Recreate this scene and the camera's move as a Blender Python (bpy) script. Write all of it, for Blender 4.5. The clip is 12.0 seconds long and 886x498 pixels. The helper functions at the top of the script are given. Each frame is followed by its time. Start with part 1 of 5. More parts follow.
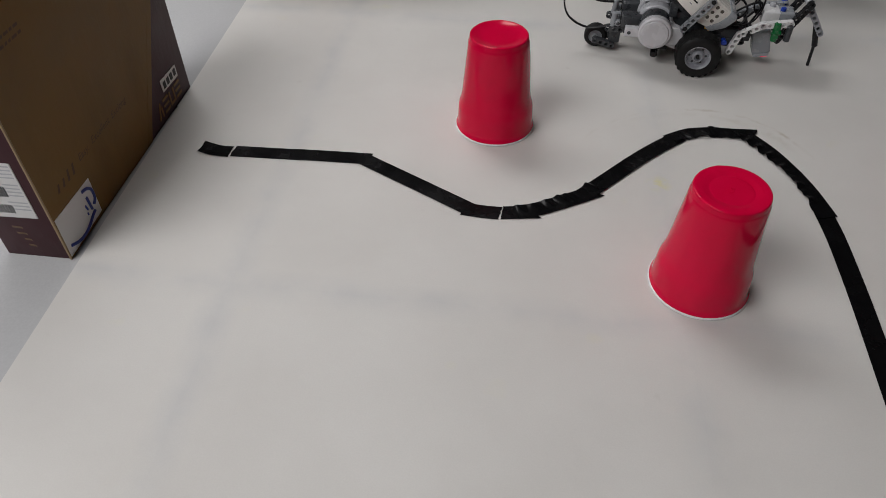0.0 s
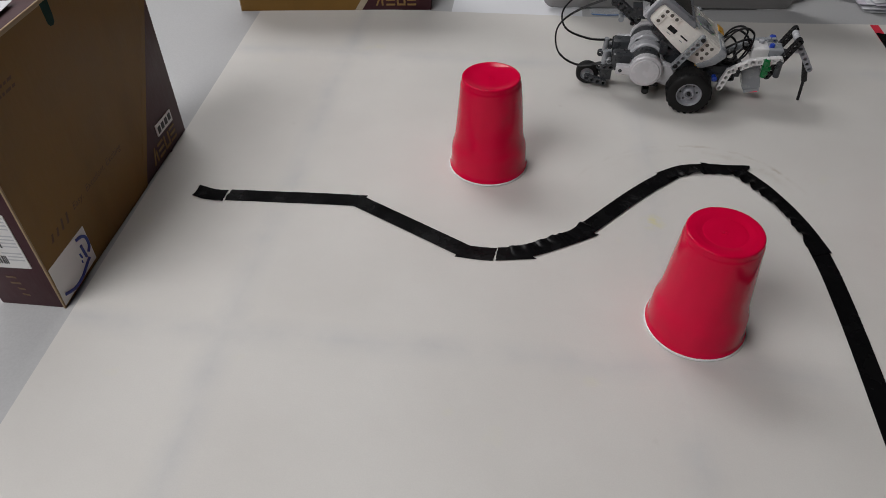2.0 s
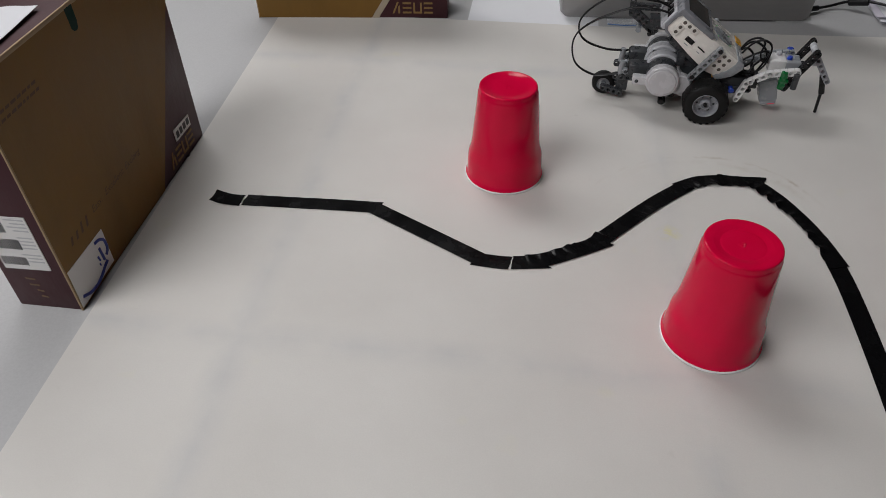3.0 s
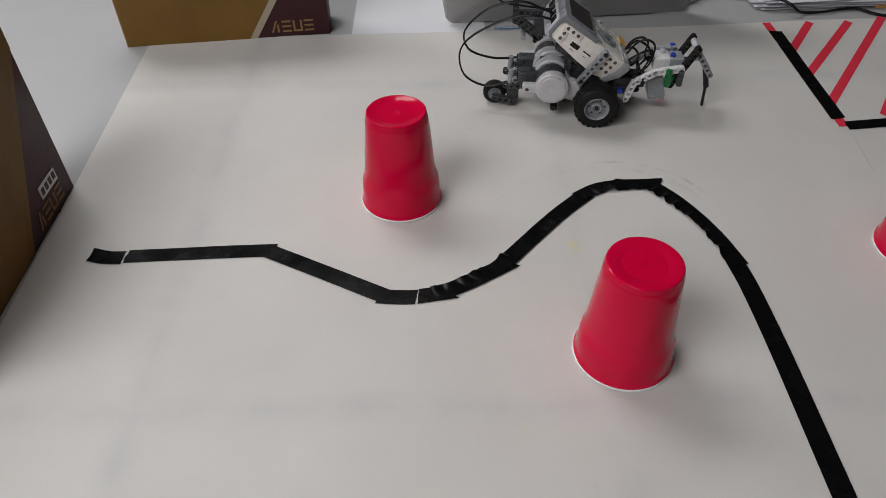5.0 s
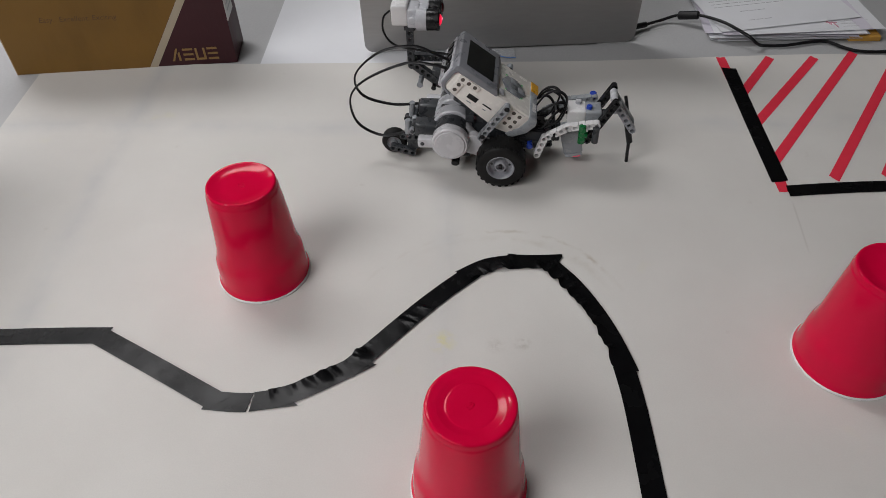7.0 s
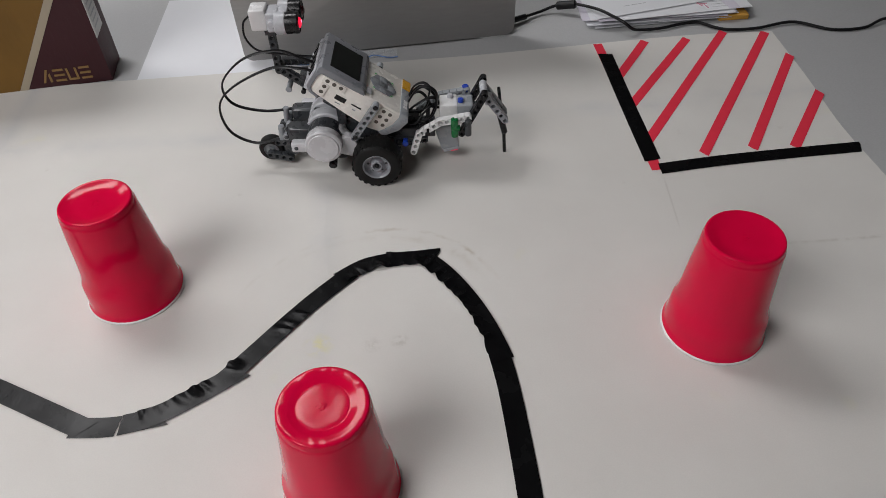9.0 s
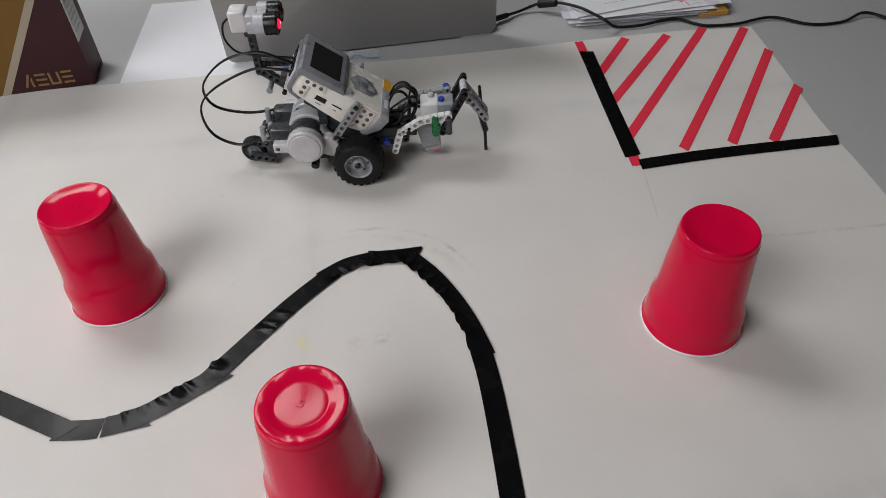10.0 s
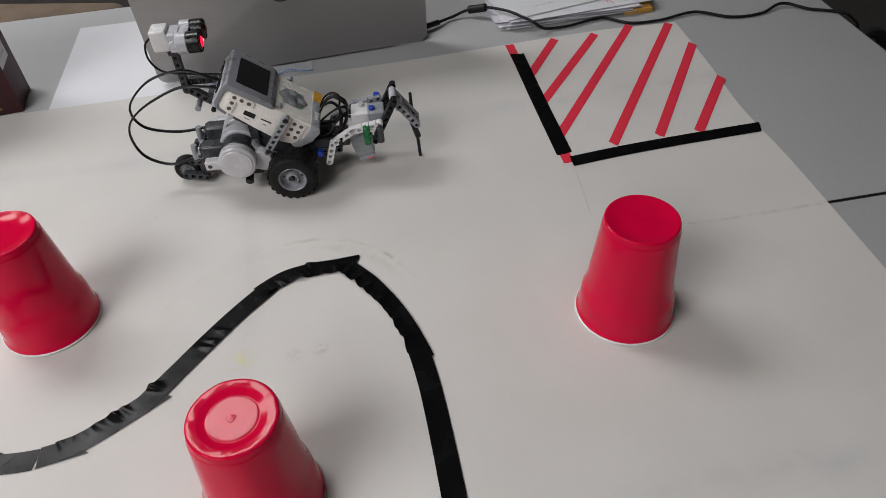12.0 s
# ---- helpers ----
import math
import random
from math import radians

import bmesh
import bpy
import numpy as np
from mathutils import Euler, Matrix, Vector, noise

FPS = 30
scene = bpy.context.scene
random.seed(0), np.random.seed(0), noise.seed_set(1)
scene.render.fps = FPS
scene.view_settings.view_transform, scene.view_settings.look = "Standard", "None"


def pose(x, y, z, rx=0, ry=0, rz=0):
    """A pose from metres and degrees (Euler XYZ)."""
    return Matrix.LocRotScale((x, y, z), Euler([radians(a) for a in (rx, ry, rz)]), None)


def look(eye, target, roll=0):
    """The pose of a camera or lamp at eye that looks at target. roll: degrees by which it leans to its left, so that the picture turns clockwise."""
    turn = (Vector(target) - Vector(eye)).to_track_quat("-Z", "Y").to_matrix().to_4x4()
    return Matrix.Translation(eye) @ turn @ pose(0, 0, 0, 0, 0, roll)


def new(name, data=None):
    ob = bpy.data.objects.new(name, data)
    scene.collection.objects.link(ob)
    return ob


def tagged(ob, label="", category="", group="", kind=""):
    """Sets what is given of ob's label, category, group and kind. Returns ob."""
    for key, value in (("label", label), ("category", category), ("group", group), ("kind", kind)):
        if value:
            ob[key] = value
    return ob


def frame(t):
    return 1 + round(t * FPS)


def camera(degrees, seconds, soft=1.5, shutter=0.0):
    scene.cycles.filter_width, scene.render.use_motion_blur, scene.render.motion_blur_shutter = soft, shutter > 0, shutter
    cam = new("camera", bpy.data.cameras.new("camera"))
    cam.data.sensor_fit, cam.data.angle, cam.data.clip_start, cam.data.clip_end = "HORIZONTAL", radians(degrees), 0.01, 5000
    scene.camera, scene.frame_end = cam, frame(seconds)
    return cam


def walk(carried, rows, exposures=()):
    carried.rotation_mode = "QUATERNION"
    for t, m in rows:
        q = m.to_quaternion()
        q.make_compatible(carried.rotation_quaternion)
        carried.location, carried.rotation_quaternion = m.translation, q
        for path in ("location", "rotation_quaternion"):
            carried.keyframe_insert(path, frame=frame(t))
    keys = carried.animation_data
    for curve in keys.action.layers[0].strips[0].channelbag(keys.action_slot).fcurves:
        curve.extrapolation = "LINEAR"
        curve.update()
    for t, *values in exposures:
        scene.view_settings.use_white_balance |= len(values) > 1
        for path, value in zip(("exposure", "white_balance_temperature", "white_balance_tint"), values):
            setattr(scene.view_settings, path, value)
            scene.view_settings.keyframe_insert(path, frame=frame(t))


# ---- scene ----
PATH = [
    # seconds, eye, target, roll
    (0, (-0.27, -0.736, 0.501), (-0.46, 0.667, -0.911), -0.5),
    (0.5, (-0.268, -0.734, 0.503), (-0.464, 0.662, -0.915), -0.5),
    (1, (-0.269, -0.732, 0.504), (-0.48, 0.661, -0.915), -0.9),
    (1.2, (-0.271, -0.73, 0.505), (-0.478, 0.662, -0.916), -0.8),
    (1.5, (-0.27, -0.725, 0.51), (-0.474, 0.698, -0.88), -1.4),
    (2, (-0.268, -0.723, 0.513), (-0.459, 0.729, -0.849), -1.2),
    (2.5, (-0.275, -0.725, 0.514), (-0.477, 0.733, -0.841), -0.8),
    (3, (-0.275, -0.724, 0.515), (-0.491, 0.737, -0.833), -1.0),
    (3.2, (-0.278, -0.724, 0.515), (-0.476, 0.745, -0.828), -0.9),
    (4.8, (-0.267, -0.671, 0.529), (-0.271, 0.778, -0.85), -0.7),
    (5, (-0.26, -0.67, 0.528), (-0.254, 0.785, -0.844), -1.2),
    (5.2, (-0.231, -0.665, 0.529), (-0.26, 0.787, -0.846), -1.6),
    (5.5, (-0.157, -0.65, 0.521), (-0.231, 0.812, -0.841), 0.3),
    (5.7, (-0.13, -0.628, 0.521), (-0.227, 0.797, -0.879), -0.4),
    (6, (-0.116, -0.586, 0.528), (-0.174, 0.804, -0.909), -2.4),
    (6.2, (-0.113, -0.561, 0.531), (-0.144, 0.827, -0.909), -1.6),
    (6.5, (-0.103, -0.538, 0.535), (-0.139, 0.878, -0.877), -0.7),
    (6.7, (-0.101, -0.526, 0.536), (-0.169, 0.887, -0.878), -1.7),
    (8.3, (-0.04, -0.524, 0.531), (-0.018, 0.89, -0.883), -2.9),
    (8.5, (-0.03, -0.527, 0.528), (0.015, 0.889, -0.885), -2.7),
    (9, (-0.022, -0.53, 0.526), (0.052, 0.89, -0.88), -2.6),
    (9.5, (-0.017, -0.533, 0.527), (0.072, 0.887, -0.879), -2.5),
    (10, (-0.01, -0.536, 0.527), (0.081, 0.883, -0.879), -3.0),
    (10.5, (-0.004, -0.536, 0.527), (0.118, 0.883, -0.878), -2.9),
    (11, (0.003, -0.538, 0.526), (0.146, 0.889, -0.868), -3.2),
    (11.5, (0.013, -0.543, 0.528), (0.171, 0.88, -0.869), -3.8),
    (12, (0.019, -0.547, 0.527), (0.207, 0.876, -0.866), -3.9),
]
cam = camera(63.2, 12.0, soft=0.45)
walk(cam, [(t, look(eye, target, roll)) for t, eye, target, roll in PATH],
     exposures=[(0.0, -0.34), (3.2, -0.31), (5.0, -0.27), (6.7, -0.17), (8.3, -0.02), (12.0, 0.05)])

# ---- world and lights ----
TABLE_Z = -0.0012          # top of the table; the mat's upper side is z = 0
FLOOR_Z = -0.74
CEIL_Z = 1.95
world = bpy.data.worlds.new("room_air")
world.use_nodes = True
world.node_tree.nodes["Background"].inputs[0].default_value = (0.9, 0.95, 1.0, 1)
world.node_tree.nodes["Background"].inputs[1].default_value = 0.016
scene.world = world

LAMPS = [  # x, y, size x, size y, watts
    (-1.04, 1.08, 1.20, 0.60, 23),
    (-1.70, -1.2, 1.50, 1.15, 41),
    # the last two are added fill: the table's left side, then the front
    (-2.5, 1.7, 1.15, 0.55, 10),
    (-1.6, -2.4, 1.15, 0.55, 18),
]


# ---- materials ----
def mat_nodes(name):
    m = bpy.data.materials.new(name)
    m.use_nodes = True
    nt = m.node_tree
    return m, nt, nt.nodes["Principled BSDF"]


def add_node(nt, kind, **inputs):
    n = nt.nodes.new(kind)
    for k, v in inputs.items():
        n.inputs[k].default_value = v
    return n


def math_node(nt, op, a, b=None, clamp=False):
    n = nt.nodes.new("ShaderNodeMath")
    n.operation, n.use_clamp = op, clamp
    for i, v in enumerate((a, b)):
        if v is None:
            continue
        if isinstance(v, (int, float)):
            n.inputs[i].default_value = v
        else:
            nt.links.new(v, n.inputs[i])
    return n.outputs[0]


def mix_color(nt, fac, a, b):
    n = nt.nodes.new("ShaderNodeMix")
    n.data_type = "RGBA"
    for sock, v in ((n.inputs[0], fac), (n.inputs[6], a), (n.inputs[7], b)):
        if isinstance(v, (int, float)):
            sock.default_value = v
        elif isinstance(v, tuple):
            sock.default_value = (*v, 1) if len(v) == 3 else v
        else:
            nt.links.new(v, sock)
    return n.outputs[2]


def noise_out(nt, scale, detail=4.0, stretch=(1, 1, 1), rough=0.55):
    tc = nt.nodes.new("ShaderNodeTexCoord")
    mp = nt.nodes.new("ShaderNodeMapping")
    mp.inputs["Scale"].default_value = stretch
    nt.links.new(tc.outputs["Object"], mp.inputs[0])
    n = add_node(nt, "ShaderNodeTexNoise", Scale=scale, Detail=detail, Roughness=rough)
    nt.links.new(mp.outputs[0], n.inputs[0])
    return n.outputs["Fac"]


def ramp(nt, fac, lo, hi, a=0.0, b=1.0):
    n = nt.nodes.new("ShaderNodeMapRange")
    n.inputs[1].default_value, n.inputs[2].default_value = lo, hi
    n.inputs[3].default_value, n.inputs[4].default_value = a, b
    nt.links.new(fac, n.inputs[0])
    return n.outputs[0]


def bump(nt, bsdf, height, dist, strength=1.0):
    n = add_node(nt, "ShaderNodeBump", Strength=strength, Distance=dist)
    nt.links.new(height, n.inputs["Height"])
    nt.links.new(n.outputs[0], bsdf.inputs["Normal"])


def plain(name, col, rough=0.4, metal=0.0, vary=0.08, scale=90.0, grain=0.00008, rvary=0.12, coat=0.0, ior=1.5):
    """A surface with colour drift, uneven gloss and fine grain."""
    m, nt, b = mat_nodes(name)
    big = noise_out(nt, scale * 0.25, 5)
    fine = noise_out(nt, scale * 8, 3)
    dark = tuple(c * (1 - vary) for c in col)
    light = tuple(min(1, c * (1 + vary)) for c in col)
    nt.links.new(mix_color(nt, ramp(nt, big, 0.3, 0.7), dark, light), b.inputs["Base Color"])
    nt.links.new(ramp(nt, noise_out(nt, scale, 4), 0.3, 0.7, max(0.02, rough - rvary), rough + rvary), b.inputs["Roughness"])
    b.inputs["Metallic"].default_value = metal
    b.inputs["IOR"].default_value = ior
    b.inputs["Coat Weight"].default_value = coat
    bump(nt, b, fine, grain)
    return m


def emitter(name, col, power):
    m, nt, b = mat_nodes(name)
    b.inputs["Base Color"].default_value = (*col, 1)
    b.inputs["Emission Color"].default_value = (*col, 1)
    b.inputs["Emission Strength"].default_value = power
    return m


def mat_sheet():
    """White woven banner cloth with fold shading put into the colour, smudges and scuffs."""
    m, nt, b = mat_nodes("banner_cloth")
    tc = nt.nodes.new("ShaderNodeTexCoord")
    sep = nt.nodes.new("ShaderNodeSeparateXYZ")
    nt.links.new(tc.outputs["Object"], sep.inputs[0])
    X, Y = sep.outputs[0], sep.outputs[1]
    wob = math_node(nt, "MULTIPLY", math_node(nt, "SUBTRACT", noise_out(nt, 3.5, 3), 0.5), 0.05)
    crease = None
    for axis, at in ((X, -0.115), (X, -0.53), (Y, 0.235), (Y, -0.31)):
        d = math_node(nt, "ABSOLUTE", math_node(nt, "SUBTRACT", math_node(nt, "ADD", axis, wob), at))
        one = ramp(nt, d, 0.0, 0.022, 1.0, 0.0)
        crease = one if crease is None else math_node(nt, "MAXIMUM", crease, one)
    seam = ramp(nt, math_node(nt, "ABSOLUTE", math_node(nt, "SUBTRACT", math_node(nt, "ADD", Y, math_node(nt, "MULTIPLY", wob, 0.25)), -0.03)), 0.0, 0.003, 1.0, 0.0)
    seam = math_node(nt, "MULTIPLY", seam, ramp(nt, X, 0.26, 0.34))
    soft = noise_out(nt, 7, 5)
    tone = mix_color(nt, ramp(nt, soft, 0.25, 0.75), (0.64, 0.62, 0.588), (0.71, 0.695, 0.664))
    # grey mixed along the creases paints the folds' soft shading into the tone
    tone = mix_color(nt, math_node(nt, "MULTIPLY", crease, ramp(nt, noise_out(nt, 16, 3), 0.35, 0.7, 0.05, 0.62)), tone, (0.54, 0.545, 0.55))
    tone = mix_color(nt, math_node(nt, "MULTIPLY", math_node(nt, "MULTIPLY", seam, ramp(nt, noise_out(nt, 70, 3), 0.4, 0.6)), 0.35), tone, (0.40, 0.36, 0.31))
    # brownish rubbed arcs beside the tape's turn and a few scuffs
    dx, dy = math_node(nt, "SUBTRACT", X, -0.069), math_node(nt, "SUBTRACT", Y, -0.104)
    rad = math_node(nt, "SQRT", math_node(nt, "ADD", math_node(nt, "MULTIPLY", dx, dx), math_node(nt, "MULTIPLY", dy, dy)))
    rad = math_node(nt, "ADD", rad, math_node(nt, "ADD", math_node(nt, "MULTIPLY", wob, 0.9), math_node(nt, "MULTIPLY", math_node(nt, "SUBTRACT", noise_out(nt, 120, 3), 0.5), 0.006)))
    ring = math_node(nt, "MAXIMUM", ramp(nt, math_node(nt, "ABSOLUTE", math_node(nt, "SUBTRACT", rad, 0.142)), 0.0, 0.0030, 1.0, 0.0),
                     ramp(nt, math_node(nt, "ABSOLUTE", math_node(nt, "SUBTRACT", rad, 0.131)), 0.0, 0.006, 0.5, 0.0))
    ring = math_node(nt, "MULTIPLY", ring, math_node(nt, "MULTIPLY", ramp(nt, Y, -0.05, -0.01), ramp(nt, X, -0.10, -0.02, 0.25, 1.0)))
    ring = math_node(nt, "MULTIPLY", ring, ramp(nt, noise_out(nt, 45, 4), 0.42, 0.66))
    tone = mix_color(nt, math_node(nt, "MULTIPLY", ring, 0.55), tone, (0.38, 0.31, 0.22))
    def blot(x, y, r, col, amount, scale):
        bx, by = math_node(nt, "SUBTRACT", X, x), math_node(nt, "SUBTRACT", Y, y)
        d = math_node(nt, "SQRT", math_node(nt, "ADD", math_node(nt, "MULTIPLY", bx, bx), math_node(nt, "MULTIPLY", by, by)))
        f = math_node(nt, "MULTIPLY", ramp(nt, d, 0.0, r, amount, 0.0), ramp(nt, noise_out(nt, scale, 3), 0.42, 0.62))
        return mix_color(nt, f, tone, col)

    tone = blot(-0.119, -0.111, 0.016, (0.70, 0.66, 0.25), 0.7, 90)
    tone = blot(-0.044, -0.114, 0.010, (0.36, 0.33, 0.28), 0.5, 200)
    tone = blot(-0.070, -0.116, 0.011, (0.36, 0.33, 0.28), 0.4, 200)
    scratch = ramp(nt, math_node(nt, "ABSOLUTE", math_node(nt, "SUBTRACT", math_node(nt, "ADD", X, math_node(nt, "MULTIPLY", wob, 0.15)), math_node(nt, "ADD", 0.2565, math_node(nt, "MULTIPLY", Y, 0.09)))), 0.0, 0.0016, 0.30, 0.0)
    scratch = math_node(nt, "MULTIPLY", scratch, math_node(nt, "MULTIPLY", ramp(nt, Y, 0.0, 0.02), ramp(nt, Y, 0.075, 0.09, 1.0, 0.0)))
    tone = mix_color(nt, scratch, tone, (0.38, 0.35, 0.31))
    spots = ramp(nt, noise_out(nt, 38, 2), 0.73, 0.80, 0.0, 0.22)
    tone = mix_color(nt, spots, tone, (0.42, 0.38, 0.33))
    yel = ramp(nt, noise_out(nt, 17, 2), 0.70, 0.77, 0.0, 0.14)
    tone = mix_color(nt, yel, tone, (0.72, 0.70, 0.40))
    tone = mix_color(nt, ramp(nt, noise_out(nt, 700, 2), 0.35, 0.65, 0.0, 0.10), tone, (0.50, 0.49, 0.47))
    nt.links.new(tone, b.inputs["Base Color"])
    b.inputs["Roughness"].default_value = 0.62
    b.inputs["Specular IOR Level"].default_value = 0.35
    cloth = math_node(nt, "MULTIPLY", noise_out(nt, 900, 2), 0.10)
    height = math_node(nt, "ADD", cloth, math_node(nt, "MULTIPLY", crease, 0.5))
    height = math_node(nt, "ADD", height, math_node(nt, "MULTIPLY", seam, -0.4))
    height = math_node(nt, "ADD", height, math_node(nt, "MULTIPLY", noise_out(nt, 14, 4), 1.2))
    bump(nt, b, height, 0.0011)
    return m


def mat_laminate():
    m, nt, b = mat_nodes("grey_laminate")
    speck = noise_out(nt, 420, 2)
    cloud = noise_out(nt, 5, 4)
    c = mix_color(nt, ramp(nt, speck, 0.35, 0.65), (0.472, 0.475, 0.479), (0.502, 0.505, 0.509))
    c = mix_color(nt, ramp(nt, cloud, 0.4, 0.75, 0.0, 0.3), c, (0.442, 0.445, 0.449))
    nt.links.new(c, b.inputs["Base Color"])
    nt.links.new(ramp(nt, cloud, 0.3, 0.7, 0.38, 0.50), b.inputs["Roughness"])
    b.inputs["Specular IOR Level"].default_value = 0.12
    bump(nt, b, speck, 0.00006)
    return m


def mat_tape(name, col, rough):
    m, nt, b = mat_nodes(name)
    dust = noise_out(nt, 60, 5)
    nt.links.new(mix_color(nt, ramp(nt, dust, 0.45, 0.8, 0.0, 0.35), col, tuple(c * 1.2 + 0.004 for c in col)), b.inputs["Base Color"])
    nt.links.new(ramp(nt, noise_out(nt, 30, 4), 0.3, 0.7, rough - 0.08, rough + 0.12), b.inputs["Roughness"])
    b.inputs["Specular IOR Level"].default_value = 0.10
    bump(nt, b, noise_out(nt, 110, 3), 0.00018)
    return m


def mat_card(name, col, worn):
    m, nt, b = mat_nodes(name)
    fibre = noise_out(nt, 180, 4, (1, 1, 0.25))
    cloud = noise_out(nt, 9, 5)
    c = mix_color(nt, ramp(nt, cloud, 0.3, 0.75), tuple(v * 0.9 for v in col), tuple(v * 1.08 for v in col))
    c = mix_color(nt, ramp(nt, fibre, 0.62, 0.8, 0.0, 0.25), c, worn)
    c = mix_color(nt, ramp(nt, noise_out(nt, 16, 5, (1, 1, 0.4)), 0.52, 0.72, 0.0, 0.30), c, tuple(v * 0.55 for v in col))
    nt.links.new(c, b.inputs["Base Color"])
    nt.links.new(ramp(nt, cloud, 0.3, 0.7, 0.42, 0.58), b.inputs["Roughness"])
    b.inputs["Specular IOR Level"].default_value = 0.28
    bump(nt, b, math_node(nt, "ADD", fibre, math_node(nt, "MULTIPLY", noise_out(nt, 22, 3), 3.0)), 0.00025)
    return m


def mat_cup():
    m, nt, b = mat_nodes("red_polystyrene")
    flow = noise_out(nt, 24, 4, (1, 1, 0.35))
    c = mix_color(nt, ramp(nt, flow, 0.3, 0.7), (0.63, 0.0012, 0.038), (0.70, 0.0022, 0.050))
    nt.links.new(c, b.inputs["Base Color"])
    nt.links.new(ramp(nt, noise_out(nt, 40, 4), 0.3, 0.75, 0.08, 0.15), b.inputs["Roughness"])
    b.inputs["IOR"].default_value = 1.55
    b.inputs["Specular IOR Level"].default_value = 0.18
    bump(nt, b, math_node(nt, "ADD", flow, math_node(nt, "MULTIPLY", noise_out(nt, 130, 2), 0.08)), 0.00018)
    return m


def mat_brushed():
    m, nt, b = mat_nodes("silver_aluminium")
    grain = noise_out(nt, 260, 3, (0.15, 1, 1))
    c = mix_color(nt, grain, (0.31, 0.305, 0.30), (0.36, 0.355, 0.35))
    nt.links.new(c, b.inputs["Base Color"])
    b.inputs["Metallic"].default_value = 0.55
    nt.links.new(ramp(nt, noise_out(nt, 12, 4), 0.3, 0.7, 0.38, 0.48), b.inputs["Roughness"])
    bump(nt, b, noise_out(nt, 900, 2), 0.00004)
    return m


def mat_carpet():
    m, nt, b = mat_nodes("dark_carpet")
    n1, n2 = noise_out(nt, 160, 3), noise_out(nt, 4, 4)
    c = mix_color(nt, n1, (0.035, 0.032, 0.030), (0.085, 0.078, 0.070))
    c = mix_color(nt, ramp(nt, n2, 0.4, 0.7, 0, 0.4), c, (0.05, 0.045, 0.04))
    nt.links.new(c, b.inputs["Base Color"])
    b.inputs["Roughness"].default_value = 0.95
    bump(nt, b, n1, 0.004)
    return m


def mat_paper(name, col, rough=0.75):
    m, nt, b = mat_nodes(name)
    n1 = noise_out(nt, 25, 4)
    nt.links.new(mix_color(nt, n1, tuple(v * 0.95 for v in col), col), b.inputs["Base Color"])
    b.inputs["Roughness"].default_value = rough
    bump(nt, b, noise_out(nt, 8, 3), 0.002)
    return m


def mat_clear():
    m, nt, b = mat_nodes("clear_film")
    b.inputs["Base Color"].default_value = (0.85, 0.90, 0.95, 1)
    b.inputs["Alpha"].default_value = 0.16
    nt.links.new(ramp(nt, noise_out(nt, 60, 3), 0.3, 0.7, 0.08, 0.25), b.inputs["Roughness"])
    bump(nt, b, noise_out(nt, 40, 3), 0.001)
    return m


CLOTH = mat_sheet()
LAMINATE = mat_laminate()
BLACK_TAPE = mat_tape("black_vinyl_tape", (0.0045, 0.0045, 0.005), 0.22)
RED_TAPE = mat_tape("red_vinyl_tape", (0.74, 0.040, 0.072), 0.50)
CUP_RED = mat_cup()
CUP_WHITE = plain("white_polystyrene", (0.80, 0.79, 0.80), 0.3)
CARD_GOLD = mat_card("gold_printed_card", (0.195, 0.103, 0.022), (0.24, 0.135, 0.042))
CARD_MAROON = mat_card("maroon_printed_card", (0.058, 0.018, 0.023), (0.10, 0.06, 0.055))
CARD_EDGE = mat_card("raw_card_edge", (0.36, 0.26, 0.15), (0.45, 0.34, 0.20))
STRIPE_TAN = mat_card("pale_stripe_ink", (0.42, 0.36, 0.27), (0.5, 0.44, 0.35))
LOGO_GOLD = plain("gold_ink", (0.27, 0.158, 0.052), 0.5)
LABEL_WHITE = mat_paper("label_paper", (0.72, 0.71, 0.70), 0.5)
INK_BLACK = plain("black_ink", (0.03, 0.03, 0.032), 0.55)
INK_FAINT = plain("faint_brown_ink", (0.092, 0.045, 0.013), 0.6)
PENCIL_PALE = plain("pale_pencil", (0.135, 0.080, 0.045), 0.6)
INK_BLUE = plain("blue_marker_ink", (0.04, 0.06, 0.26), 0.4)
INK_GREEN = plain("green_marker_ink", (0.004, 0.030, 0.022), 0.6, ior=1.25)
ALUMINIUM = mat_brushed()
DARK_TRIM = plain("dark_trim", (0.03, 0.03, 0.032), 0.4)
PAPER = mat_paper("white_paper", (0.76, 0.77, 0.80))
PAPER_PINK = mat_paper("pinkish_paper", (0.66, 0.63, 0.71))
INK_GREY = plain("grey_print", (0.50, 0.50, 0.52), 0.7)
INK_PRINT = plain("dark_grey_print", (0.36, 0.36, 0.39), 0.7)
INK_PINK = plain("pink_print", (0.60, 0.30, 0.36), 0.7)
PAPER_ORANGE = mat_paper("orange_card", (0.62, 0.33, 0.06))
RUBBER = plain("black_cable_rubber", (0.008, 0.008, 0.009), 0.42, ior=1.35)
CLEAR = mat_clear()
BLUE_EDGE = plain("blue_film_edge", (0.10, 0.22, 0.50), 0.3)
CARPET = mat_carpet()
# unseen walls: north kept bright for table reflections, the others dark to cut bounce
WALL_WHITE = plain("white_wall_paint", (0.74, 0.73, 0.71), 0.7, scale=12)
WALL_DIM = plain("dim_wall", (0.17, 0.168, 0.165), 0.7, scale=12)
# unseen ceiling, greyed to cut bounced light
CEIL_TILE = plain("ceiling_tile", (0.42, 0.42, 0.405), 0.9, scale=40, grain=0.001)
STEEL = plain("painted_steel", (0.10, 0.10, 0.105), 0.4, 0.3)
